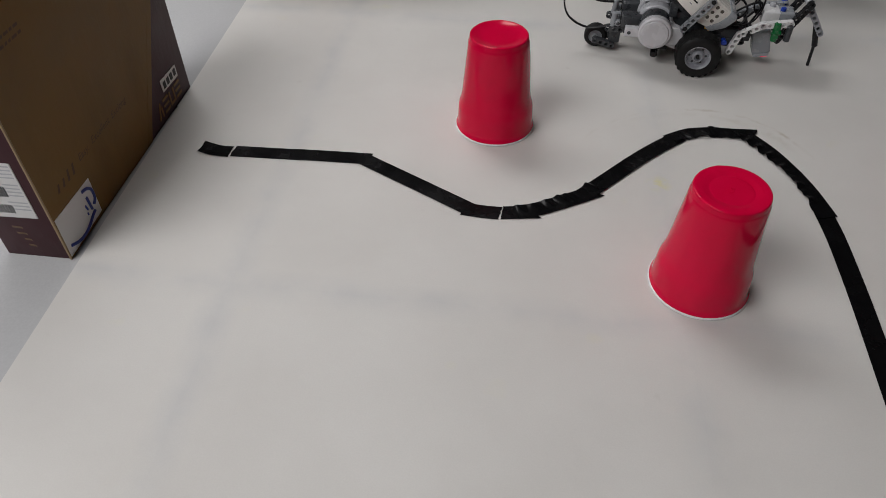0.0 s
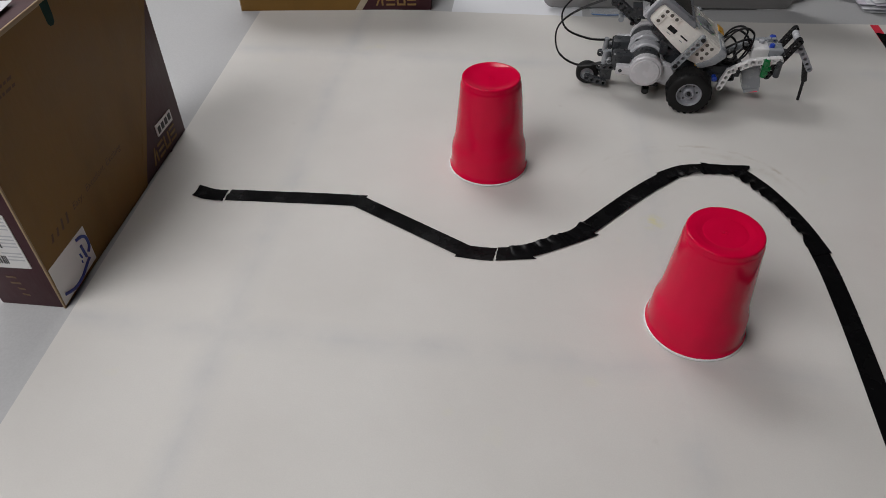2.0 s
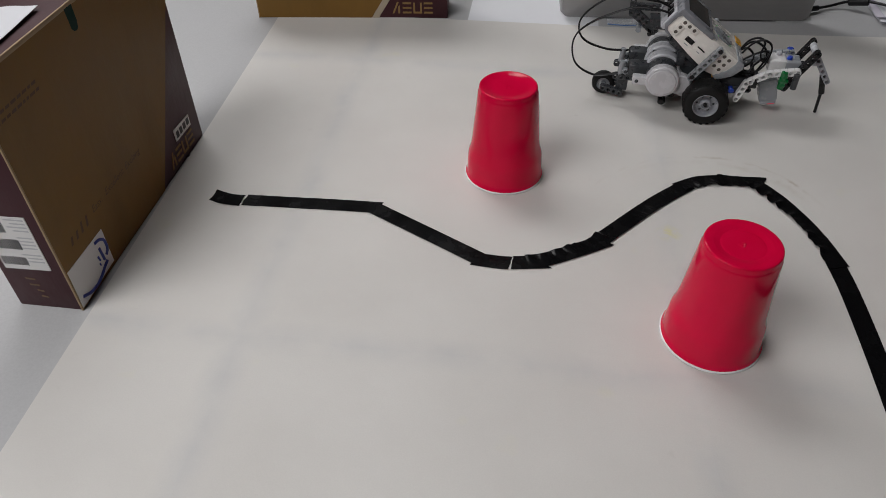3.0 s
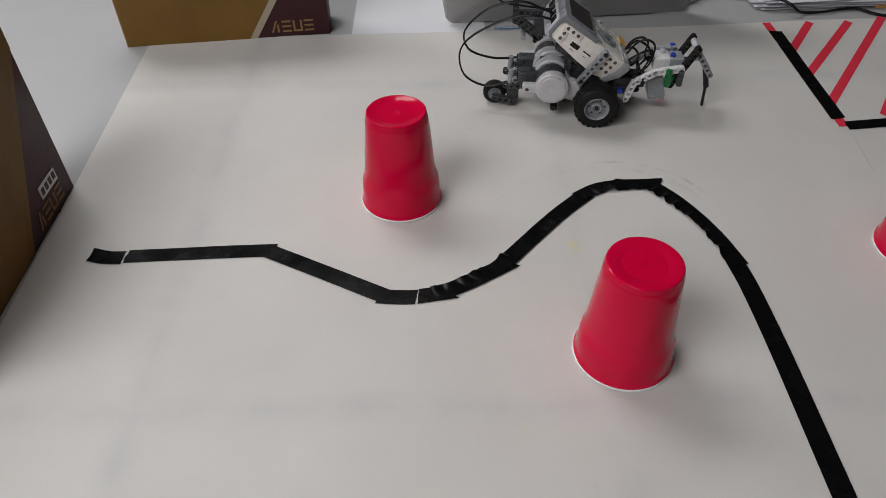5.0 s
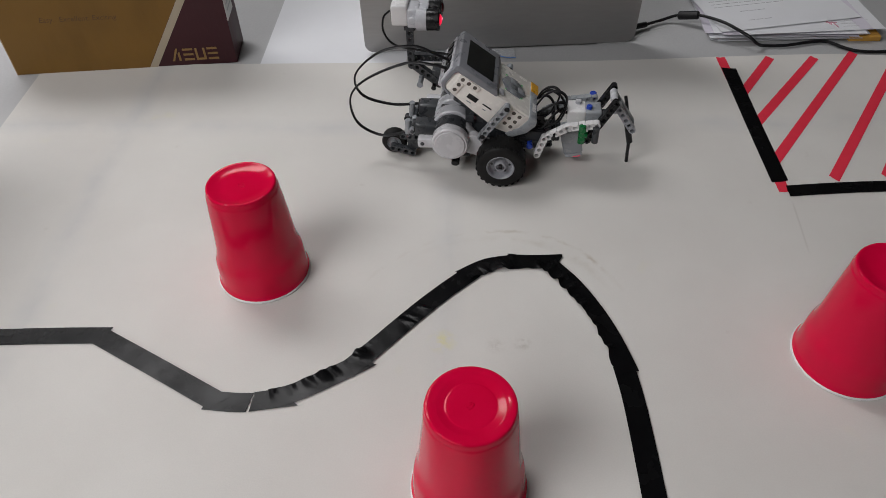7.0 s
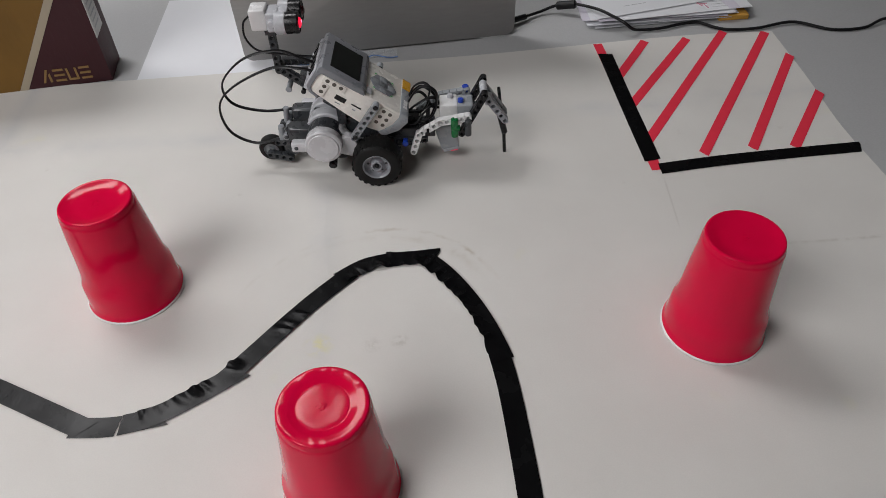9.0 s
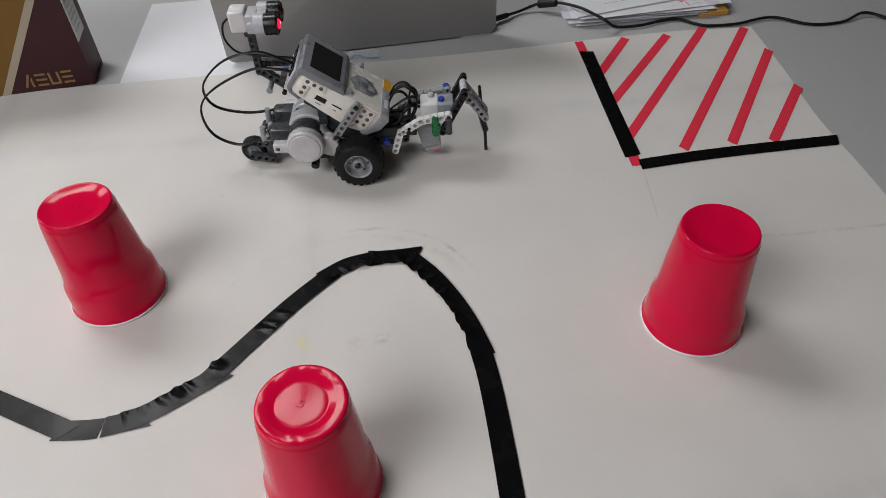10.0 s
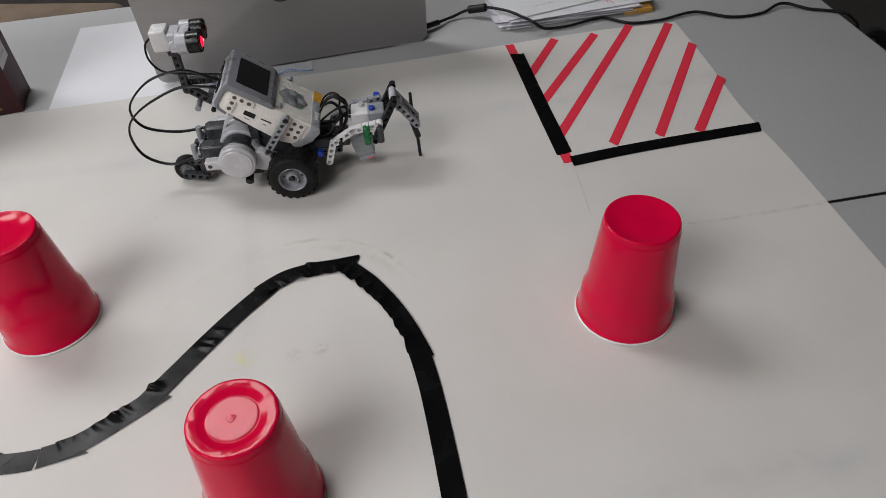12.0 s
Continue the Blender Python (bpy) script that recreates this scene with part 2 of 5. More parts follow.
LAMP_GLASS = emitter("lamp_diffuser", (1.0, 0.98, 0.95), 1.0)
FABRIC = plain("dark_fabric", (0.022, 0.020, 0.022), 0.9, scale=60, grain=0.001, vary=0.3)
TAN_FABRIC = plain("tan_fabric", (0.24, 0.18, 0.13), 0.9, scale=40, grain=0.001, vary=0.3)

BRICK_WHITE = plain("white_toy_plastic", (0.88, 0.855, 0.80), 0.24)
TOY_WHITE = plain("bright_toy_plastic", (0.75, 0.75, 0.75), 0.22)
TOY_GREY = plain("mid_grey_toy_plastic", (0.30, 0.32, 0.34), 0.28)
TOY_LIGHT = plain("light_grey_toy_plastic", (0.52, 0.53, 0.56), 0.28)
TOY_DARK = plain("dark_grey_toy_plastic", (0.042, 0.046, 0.051), 0.30)
BEZEL_GREY = plain("bezel_grey_plastic", (0.23, 0.24, 0.262), 0.32)
# brown for the shade inside the brick's cream peg holes
HOLE_SHADE = plain("hole_shade_brown", (0.10, 0.088, 0.072), 0.5)
TOY_BLACK = plain("black_toy_plastic", (0.008, 0.008, 0.009), 0.28, ior=1.4)
TOY_BLUE = plain("blue_toy_plastic", (0.015, 0.055, 0.42), 0.28)
TOY_GREEN = plain("green_toy_plastic", (0.004, 0.14, 0.035), 0.28)
TOY_ORANGE = plain("orange_toy_plastic", (0.70, 0.36, 0.03), 0.3)
TYRE = plain("tyre_rubber", (0.009, 0.009, 0.009), 0.62, ior=1.35)
SCREEN = plain("unlit_screen", (0.008, 0.010, 0.009), 0.12, grain=0.00001, rvary=0.03)
RED_GLOW = emitter("red_lamp", (1.0, 0.012, 0.06), 1.0)
RED_CORE = emitter("red_lamp_core", (1.0, 0.22, 0.35), 2.0)
GREEN_GLOW = emitter("green_lamp", (0.06, 0.35, 0.10), 0.25)
TOY_MID = plain("smoky_grey_toy_plastic", (0.15, 0.16, 0.17), 0.3)
RIM_GREY = plain("rim_grey_plastic", (0.29, 0.30, 0.325), 0.3)
RED_DIM = emitter("dim_red_lamp", (0.8, 0.05, 0.10), 0.22)
TOY_PALE = plain("pale_grey_toy_plastic", (0.57, 0.57, 0.59), 0.25)
RED_LENS = plain("dark_red_lens", (0.10, 0.003, 0.008), 0.1)


# ---- mesh helpers ----
def part(name, bm, material, parent=None, label="", smooth=35):
    """Links a bmesh as one mesh object, under a thing where one is given."""
    bm.normal_update()
    for f in bm.faces:
        f.smooth = True
    for e in bm.edges:
        e.smooth = len(e.link_faces) == 2 and e.calc_face_angle(3.0) < radians(smooth)
    me = bpy.data.meshes.new(name)
    bm.to_mesh(me)
    bm.free()
    for m in material if isinstance(material, (list, tuple)) else (material,):
        me.materials.append(m)
    ob = new(name, me)
    if parent:
        ob.parent = parent
    if label:
        tagged(ob, label)
    return ob


def thing(name, m, label, category, group="", kind=""):
    ob = new(name)
    ob.empty_display_size = 0.02
    ob.matrix_basis = m
    return tagged(ob, label, category, group, kind)


def rbox(x0, x1, y0, y1, z0, z1, r=0.001, seg=2, m=None):
    bm = bmesh.new()
    bmesh.ops.create_cube(bm, size=1)
    for v in bm.verts:
        v.co = Vector(((x0 + x1) / 2 + v.co.x * (x1 - x0), (y0 + y1) / 2 + v.co.y * (y1 - y0), (z0 + z1) / 2 + v.co.z * (z1 - z0)))
    if r > 0:
        bmesh.ops.bevel(bm, geom=bm.edges[:], offset=r, segments=seg, profile=0.5, affect="EDGES", clamp_overlap=True)
    if m:
        bm.transform(m)
    return bm


def lathe(profile, n=48, m=None, wobble=None, cap=False):
    """Turns (radius, height) pairs round z."""
    bm = bmesh.new()
    rings = []
    for r, z in profile:
        if r < 1e-6:
            rings.append([bm.verts.new((0, 0, z))])
        else:
            row = []
            for k in range(n):
                a = 2 * math.pi * k / n
                rr = r + (wobble(a, z) if wobble else 0)
                row.append(bm.verts.new((rr * math.cos(a), rr * math.sin(a), z)))
            rings.append(row)
    for p, q in zip(rings, rings[1:]):
        for k in range(n):
            k2 = (k + 1) % n
            if len(p) == 1 and len(q) == 1:
                continue
            if len(p) == 1:
                bm.faces.new((p[0], q[k2], q[k]))
            elif len(q) == 1:
                bm.faces.new((p[k], p[k2], q[0]))
            else:
                bm.faces.new((p[k], p[k2], q[k2], q[k]))
    if cap:
        for ring in (rings[0], rings[-1]):
            if len(ring) > 2:
                bm.faces.new(ring)
    bmesh.ops.recalc_face_normals(bm, faces=bm.faces[:])
    if m:
        bm.transform(m)
    return bm


def along(p0, p1):
    """The pose that lays z from p0 to p1."""
    p0, p1 = Vector(p0), Vector(p1)
    return Matrix.Translation(p0) @ (p1 - p0).to_track_quat("Z", "Y").to_matrix().to_4x4()


def rod(p0, p1, r, n=20, bevel=0.0006):
    length = (Vector(p1) - Vector(p0)).length
    b = min(bevel, r * 0.4, length * 0.3)
    return lathe([(0, 0), (r - b, 0), (r, b), (r, length - b), (r - b, length), (0, length)], n, along(p0, p1))


def spline(pts, n=10):
    """A smooth line through points."""
    pts = [Vector(p) for p in pts]
    out = []
    for i in range(len(pts) - 1):
        a, b, c, d = pts[max(0, i - 1)], pts[i], pts[i + 1], pts[min(len(pts) - 1, i + 2)]
        for k in range(n):
            t = k / n
            out.append(0.5 * (2 * b + (c - a) * t + (2 * a - 5 * b + 4 * c - d) * t * t + (3 * b - a - 3 * c + d) * t ** 3))
    out.append(pts[-1])
    return out


def tube(pts, r, n=10, k=8, flat=1.0, side=(0, 1, 0)):
    """A cable through points; flat widens it along side."""
    line = spline(pts, k)
    bm = bmesh.new()
    rings = []
    for i, p in enumerate(line):
        d = (line[min(i + 1, len(line) - 1)] - line[max(i - 1, 0)]).normalized()
        s = Vector(side)
        s = (s - d * s.dot(d))
        s = s.normalized() if s.length > 1e-4 else d.orthogonal().normalized()
        u = d.cross(s)
        rings.append([bm.verts.new(p + s * (r * flat * math.cos(2 * math.pi * j / n)) + u * (r * math.sin(2 * math.pi * j / n))) for j in range(n)])
    for a, b in zip(rings, rings[1:]):
        for j in range(n):
            bm.faces.new((a[j], a[(j + 1) % n], b[(j + 1) % n], b[j]))
    bm.faces.new(rings[0][::-1])
    bm.faces.new(rings[-1])
    return bm


def prism(outline, depth, m=None, r=0.0):
    """Extrudes an outline in x, y by depth along z."""
    bm = bmesh.new()
    lo = [bm.verts.new((x, y, 0)) for x, y in outline]
    hi = [bm.verts.new((x, y, depth)) for x, y in outline]
    bm.faces.new(lo[::-1])
    bm.faces.new(hi)
    for i in range(len(lo)):
        j = (i + 1) % len(lo)
        bm.faces.new((lo[i], lo[j], hi[j], hi[i]))
    bmesh.ops.recalc_face_normals(bm, faces=bm.faces[:])
    if r:
        bmesh.ops.bevel(bm, geom=bm.edges[:], offset=r, segments=2, profile=0.5, affect="EDGES", clamp_overlap=True)
    if m:
        bm.transform(m)
    return bm


def join(*bms):
    out = bmesh.new()
    for b in bms:
        me = bpy.data.meshes.new("tmp")
        b.to_mesh(me)
        b.free()
        out.from_mesh(me)
        bpy.data.meshes.remove(me)
    return out


# ---- setting ----
def setting(name, bm, material, label, category):
    return tagged(part(name, bm, material), label, category, kind="structure")


setting("floor", rbox(-4, 4, -3.6, 4, FLOOR_Z - 0.1, FLOOR_Z, 0), CARPET, "dark grey-brown carpet floor of the room", "floor")
setting("ceiling", rbox(-4, 4, -3.6, 4, CEIL_Z, CEIL_Z + 0.1, 0), CEIL_TILE, "unseen tiled ceiling above the table, greyed to limit bounced light", "ceiling")
setting("wall_north", rbox(-4, 4, 3.9, 4, FLOOR_Z, CEIL_Z, 0), WALL_WHITE, "unseen white wall behind the tables, brightening table reflections", "wall")
setting("wall_south", rbox(-4, 4, -3.6, -3.5, FLOOR_Z, CEIL_Z, 0), WALL_DIM, "unseen wall closing the room, dark to limit bounced light", "wall")
setting("wall_west", rbox(-4.1, -4, -3.6, 4, FLOOR_Z, CEIL_Z, 0), WALL_DIM, "unseen wall closing the room, dark to limit bounced light", "wall")
setting("wall_east", rbox(4, 4.1, -3.6, 4, FLOOR_Z, CEIL_Z, 0), WALL_DIM, "unseen wall closing the room, dark to limit bounced light", "wall")


def ceiling_light(x, y, sx, sy, watts):
    t = thing("ceiling_light", pose(x, y, CEIL_Z), "unseen ceiling light panel with white diffuser, placed to light the table", "ceiling light", "ceiling lights")
    w = 0.03
    fr = join(rbox(-sx / 2 - w, sx / 2 + w, -sy / 2 - w, -sy / 2, -0.015, 0.0, 0), rbox(-sx / 2 - w, sx / 2 + w, sy / 2, sy / 2 + w, -0.015, 0.0, 0),
              rbox(-sx / 2 - w, -sx / 2, -sy / 2, sy / 2, -0.015, 0.0, 0), rbox(sx / 2, sx / 2 + w, -sy / 2, sy / 2, -0.015, 0.0, 0))
    part("frame", fr, CUP_WHITE, t)
    part("diffuser", rbox(-sx / 2, sx / 2, -sy / 2, sy / 2, -0.006, 0.0, 0), LAMP_GLASS, t)
    lamp = bpy.data.lights.new("lamp", "AREA")
    lamp.shape, lamp.size, lamp.size_y, lamp.energy, lamp.color = "RECTANGLE", sx, sy, watts, (1.0, 0.985, 1.0)
    ob = new("lamp", lamp)
    ob.parent = t
    ob.location = (0, 0, -0.02)


for row in LAMPS:
    ceiling_light(*row)


def table(y0, y1, label):
    x0, x1 = -1.55, 0.76
    t = thing("table", pose((x0 + x1) / 2, (y0 + y1) / 2, FLOOR_Z), label, "table", "joined tables")
    hx, hy, top = (x1 - x0) / 2, (y1 - y0) / 2, TABLE_Z - FLOOR_Z
    part("tabletop", rbox(-hx, hx, -hy, hy, top - 0.028, top, 0.0015), LAMINATE, t)
    part("dark_edge", join(rbox(hx, hx + 0.002, -hy, hy, top - 0.026, top - 0.001, 0)), DARK_TRIM, t)
    # dark strips added on the long sides so the gap between tables looks shadowed
    for sy in (-1, 1):
        part("dark_edge", rbox(-hx, hx, min(sy * hy, sy * (hy + 0.0006)), max(sy * hy, sy * (hy + 0.0006)), top - 0.026, top - 0.0004, 0), DARK_TRIM, t)
    for sx in (-1, 1):
        for sy in (-1, 1):
            cx, cy = sx * (hx - 0.12), sy * (hy - 0.06)
            part("leg", rbox(cx - 0.02, cx + 0.02, cy - 0.02, cy + 0.02, 0, top - 0.028, 0.003), STEEL, t)


table(-0.0285, 0.692, "grey speckled laminate table pushed against another")
table(-0.75, -0.0325, "grey speckled laminate table under the white mat")

# ---- the white mat ----
def banner_mat():
    bm = bmesh.new()
    nx, ny = 96, 80
    rows = []
    for j in range(ny + 1):
        v = j / ny
        row = []
        for i in range(nx + 1):
            u = i / nx
            k = max(0.0, min(1.0, (u - 0.6) / 0.32))
            y0, y1 = -0.66, 0.386 + 0.014 * k * k * (3 - 2 * k) - 0.006 * max(0.0, (u - 0.92) / 0.08)
            y = y0 + (y1 - y0) * v
            left = -0.684 - 0.02 * max(0.0, (y + 0.44) / 0.81)
            right = 0.508 + 0.010 * v ** 3 - 0.006 * math.exp(-((y - 0.16) / 0.08) ** 2)
            x = left + (right - left) * u
            edge = min(u, 1 - u, v, 1 - v)
            z = 0.0 + 0.0012 * noise.noise((x * 7, y * 7, 1.0)) * min(1, max(0, edge - 0.0) * 30) * 0.12
            row.append(bm.verts.new((x, y, z)))
        rows.append(row)
    for j in range(ny):
        for i in range(nx):
            bm.faces.new((rows[j][i], rows[j][i + 1], rows[j + 1][i + 1], rows[j + 1][i]))
    ext = bmesh.ops.extrude_face_region(bm, geom=bm.faces[:])
    for g in ext["geom"]:
        if isinstance(g, bmesh.types.BMVert):
            g.co.z = -0.0009
    bmesh.ops.recalc_face_normals(bm, faces=bm.faces[:])
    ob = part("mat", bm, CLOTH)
    return tagged(ob, "off-white woven banner mat, creased and smudged, spread over the tables", "mat")


banner_mat()


# ---- tape on the mat ----
def ribbon(pts, width, z, wavy=0.0, seed=0, ends=(0, 0), n=12, thick=0.00018, lift=0.0, ridges=()):
    """A strip of tape along points on the mat; wavy ruffles one edge, ends slant the cuts,
    ridges (share of the length, side, height, width) are wrinkles across it."""
    rnd = random.Random(seed)
    line = [p.to_2d() for p in spline([(x, y, 0) for x, y in pts], n)]
    bm = bmesh.new()
    cols = 7
    rows = []
    run = 0.0
    total = sum((b - a).length for a, b in zip(line, line[1:]))
    for i, p in enumerate(line):
        d = (line[min(i + 1, len(line) - 1)] - line[max(i - 1, 0)]).normalized()
        s = Vector((-d.y, d.x))
        if i:
            run += (p - line[i - 1]).length
        row = []
        for j in range(cols):
            c = j / (cols - 1) - 0.5
            q = p + s * c * width
            if i == 0:
                q = q + d * (ends[0] * c * width + rnd.uniform(-0.0007, 0.0007))
            if i == len(line) - 1:
                q = q + d * (ends[1] * c * width + rnd.uniform(-0.0007, 0.0007))
            up = 0.0
            if wavy:
                inner = max(0.0, -c + 0.1) if wavy > 0 else max(0.0, c + 0.1)
                w = noise.noise((run * 95, seed * 3.1, 0.4))
                up = abs(wavy) * inner * max(0.0, w + 0.15) * 1.6
                q = q + s * ((1 if wavy > 0 else -1) * inner * 0.26 * min(1.0, abs(wavy) / 0.004) * width * w)
            for share, side, high, wide in ridges:
                swell = math.exp(-((run - share * total + c * width * 0.35) / wide) ** 2) * max(0.0, min(1.0, 0.45 + 1.6 * side * c))
                up += high * swell
                q = q + s * (side * 0.25 * high * swell * max(0.0, 2 * side * c))
            up += lift * (0.5 + 0.5 * noise.noise((q.x * 60, q.y * 60, seed)))
            row.append(bm.verts.new((q.x, q.y, z + up)))
        rows.append(row)
    for a, b in zip(rows, rows[1:]):
        for j in range(cols - 1):
            bm.faces.new((a[j], b[j], b[j + 1], a[j + 1]))
    bmesh.ops.recalc_face_normals(bm, faces=bm.faces[:])
    bm.normal_update()
    if bm.faces[0].normal.z < 0:
        bmesh.ops.reverse_faces(bm, faces=bm.faces[:])
    ext = bmesh.ops.extrude_face_region(bm, geom=bm.faces[:])
    for g in ext["geom"]:
        if isinstance(g, bmesh.types.BMVert):
            g.co.z += thick
    bmesh.ops.recalc_face_normals(bm, faces=bm.faces[:])
    return bm


TW = 0.0195
line_thing = thing("tape_line", pose(0, 0, 0), "winding black electrical tape line on the mat, wrinkled at bends", "tape line")
STRIPS = [  # points, height, ruffle, end slants
    ([(-0.634, -0.1065), (-0.615, -0.112), (-0.5985, -0.1125)], 0.0008, 0.0006, (-0.35, 0.1)),
    ([(-0.6005, -0.1155), (-0.5985, -0.1155)], 0.0004, 0, (0, 0)),
    ([(-0.596, -0.1105), (-0.514, -0.108)], 0.0004, 0, (0.15, 0)),
    ([(-0.522, -0.1083), (-0.48, -0.107), (-0.441, -0.1065)], 0.0007, 0, (0, 0.6)),
    ([(-0.450, -0.1045), (-0.376, -0.145), (-0.312, -0.1805)], 0.0010, 0, (0.9, 0.5)),
    ([(-0.323, -0.1775), (-0.300, -0.1795), (-0.2855, -0.1795)], 0.0006, 0, (0.3, 0.25)),
    ([(-0.2835, -0.179), (-0.268, -0.1765), (-0.252, -0.174)], 0.0009, 0, (0.3, -0.8)),
    ([(-0.268, -0.1765), (-0.250, -0.1705), (-0.225, -0.157), (-0.187, -0.1335)], 0.0012, -0.0022, (0, -0.5)),
    ([(-0.203, -0.144), (-0.188, -0.128), (-0.1445, -0.078), (-0.118, -0.050), (-0.090, -0.024)], 0.0015, 0.0003, (0.3, -0.3)),
    ([(-0.098, -0.0285), (-0.075, -0.0145), (-0.046, -0.0085)], 0.0010, 0.0036, (-0.6, 0.2)),
    ([(-0.0515, -0.0085), (-0.026, -0.0095), (-0.001, -0.0085)], 0.0014, 0.0030, (-0.3, 0.5)),
    ([(-0.014, -0.010), (-0.003, -0.024), (0.010, -0.043), (0.026, -0.075), (0.038, -0.108), (0.048, -0.147)], 0.0017, 0.0050, (0.5, 0)),
    ([(0.0445, -0.137), (0.0482, -0.18), (0.0495, -0.26), (0.0485, -0.35), (0.047, -0.47), (0.046, -0.58)], 0.0012, 0, (-0.2, 0)),
]
WRINKLES = {7: [(0.06, 1, 0.0008, 0.0040), (0.42, 1, 0.0009, 0.0045), (0.58, 1, 0.0020, 0.0036), (0.68, 1, 0.0012, 0.0026)],
            8: [(0.13, 1, 0.0030, 0.0036), (0.45, -1, 0.0016, 0.0014), (0.50, -1, 0.0020, 0.0015), (0.585, -1, 0.0018, 0.0018)],
            9: [(0.35, -1, 0.0022, 0.0026), (0.70, -1, 0.0030, 0.0034)], 10: [(0.10, 1, 0.0008, 0.0030), (0.55, -1, 0.0016, 0.0030)],
            11: [(0.06, -1, 0.0030, 0.0030), (0.16, -1, 0.0026, 0.0028), (0.27, -1, 0.0030, 0.0034), (0.42, -1, 0.0020, 0.0034)]}
for i, (pts, z, wavy, ends) in enumerate(STRIPS):
    w = 0.013 if i == 1 else TW
    part("tape_strip", ribbon(pts, w, z, wavy, i, ends, 30 if wavy else 6, lift=0.0003 if wavy else 0.00005, ridges=WRINKLES.get(i, ())), BLACK_TAPE, line_thing)

zone = thing("tape_zone", pose(0, 0, 0), "mat corner marked with black tape edges and red tape stripes", "tape marking")
part("red_border", ribbon([(0.2615, 0.392), (0.2615, 0.101)], 0.0125, 0.0004, 0, 31), RED_TAPE, zone)
part("black_border", ribbon([(0.2655, 0.363), (0.263, 0.24), (0.2615, 0.119)], TW, 0.0007, 0, 32, (0.1, -0.15)), BLACK_TAPE, zone)
part("black_border", ribbon([(0.265, 0.1025), (0.336, 0.1085), (0.42, 0.112), (0.508, 0.114)], TW * 0.95, 0.0007, 0, 33, (0.1, 0.35)), BLACK_TAPE, zone)
for i, (a, b) in enumerate([((0.330, 0.391), (0.268, 0.301)), ((0.391, 0.390), (0.268, 0.234)), ((0.449, 0.402), (0.268, 0.158)),
                            ((0.507, 0.392), (0.324, 0.124)), ((0.5155, 0.326), (0.384, 0.127)), ((0.514, 0.232), (0.433, 0.123))]):
    part("red_stripe", ribbon([a, b], 0.0125, 0.0004, 0, 40 + i, (0.6 if i > 3 else 0.15, 0.3), 8), RED_TAPE, zone)


# ---- red cups ----
# upturned bases: a cone sinks inwards from the shoulder to a flat middle
RINGED = [(0.0306, 0.1142), (0.0298, 0.11425), (0.0284, 0.1142), (0.0266, 0.11400), (0.0252, 0.11385), (0.0242, 0.11375), (0.0236, 0.11360), (0.0224, 0.1133), (0.0208, 0.1129), (0.0194, 0.11255), (0.0186, 0.11238),
          (0.0181, 0.1124), (0.0177, 0.11252), (0.0172, 0.11256), (0.0150, 0.11254), (0.0120, 0.11250), (0.0085, 0.11246), (0.0045, 0.11244), (0, 0.11244)]
DISHED = [(0.0307, 0.1142), (0.0300, 0.1142), (0.0291, 0.1139), (0.0272, 0.1133), (0.0244, 0.1126), (0.0216, 0.11205), (0.0186, 0.11175), (0.0150, 0.11165), (0.0100, 0.1116), (0.0050, 0.1116), (0, 0.1116)]


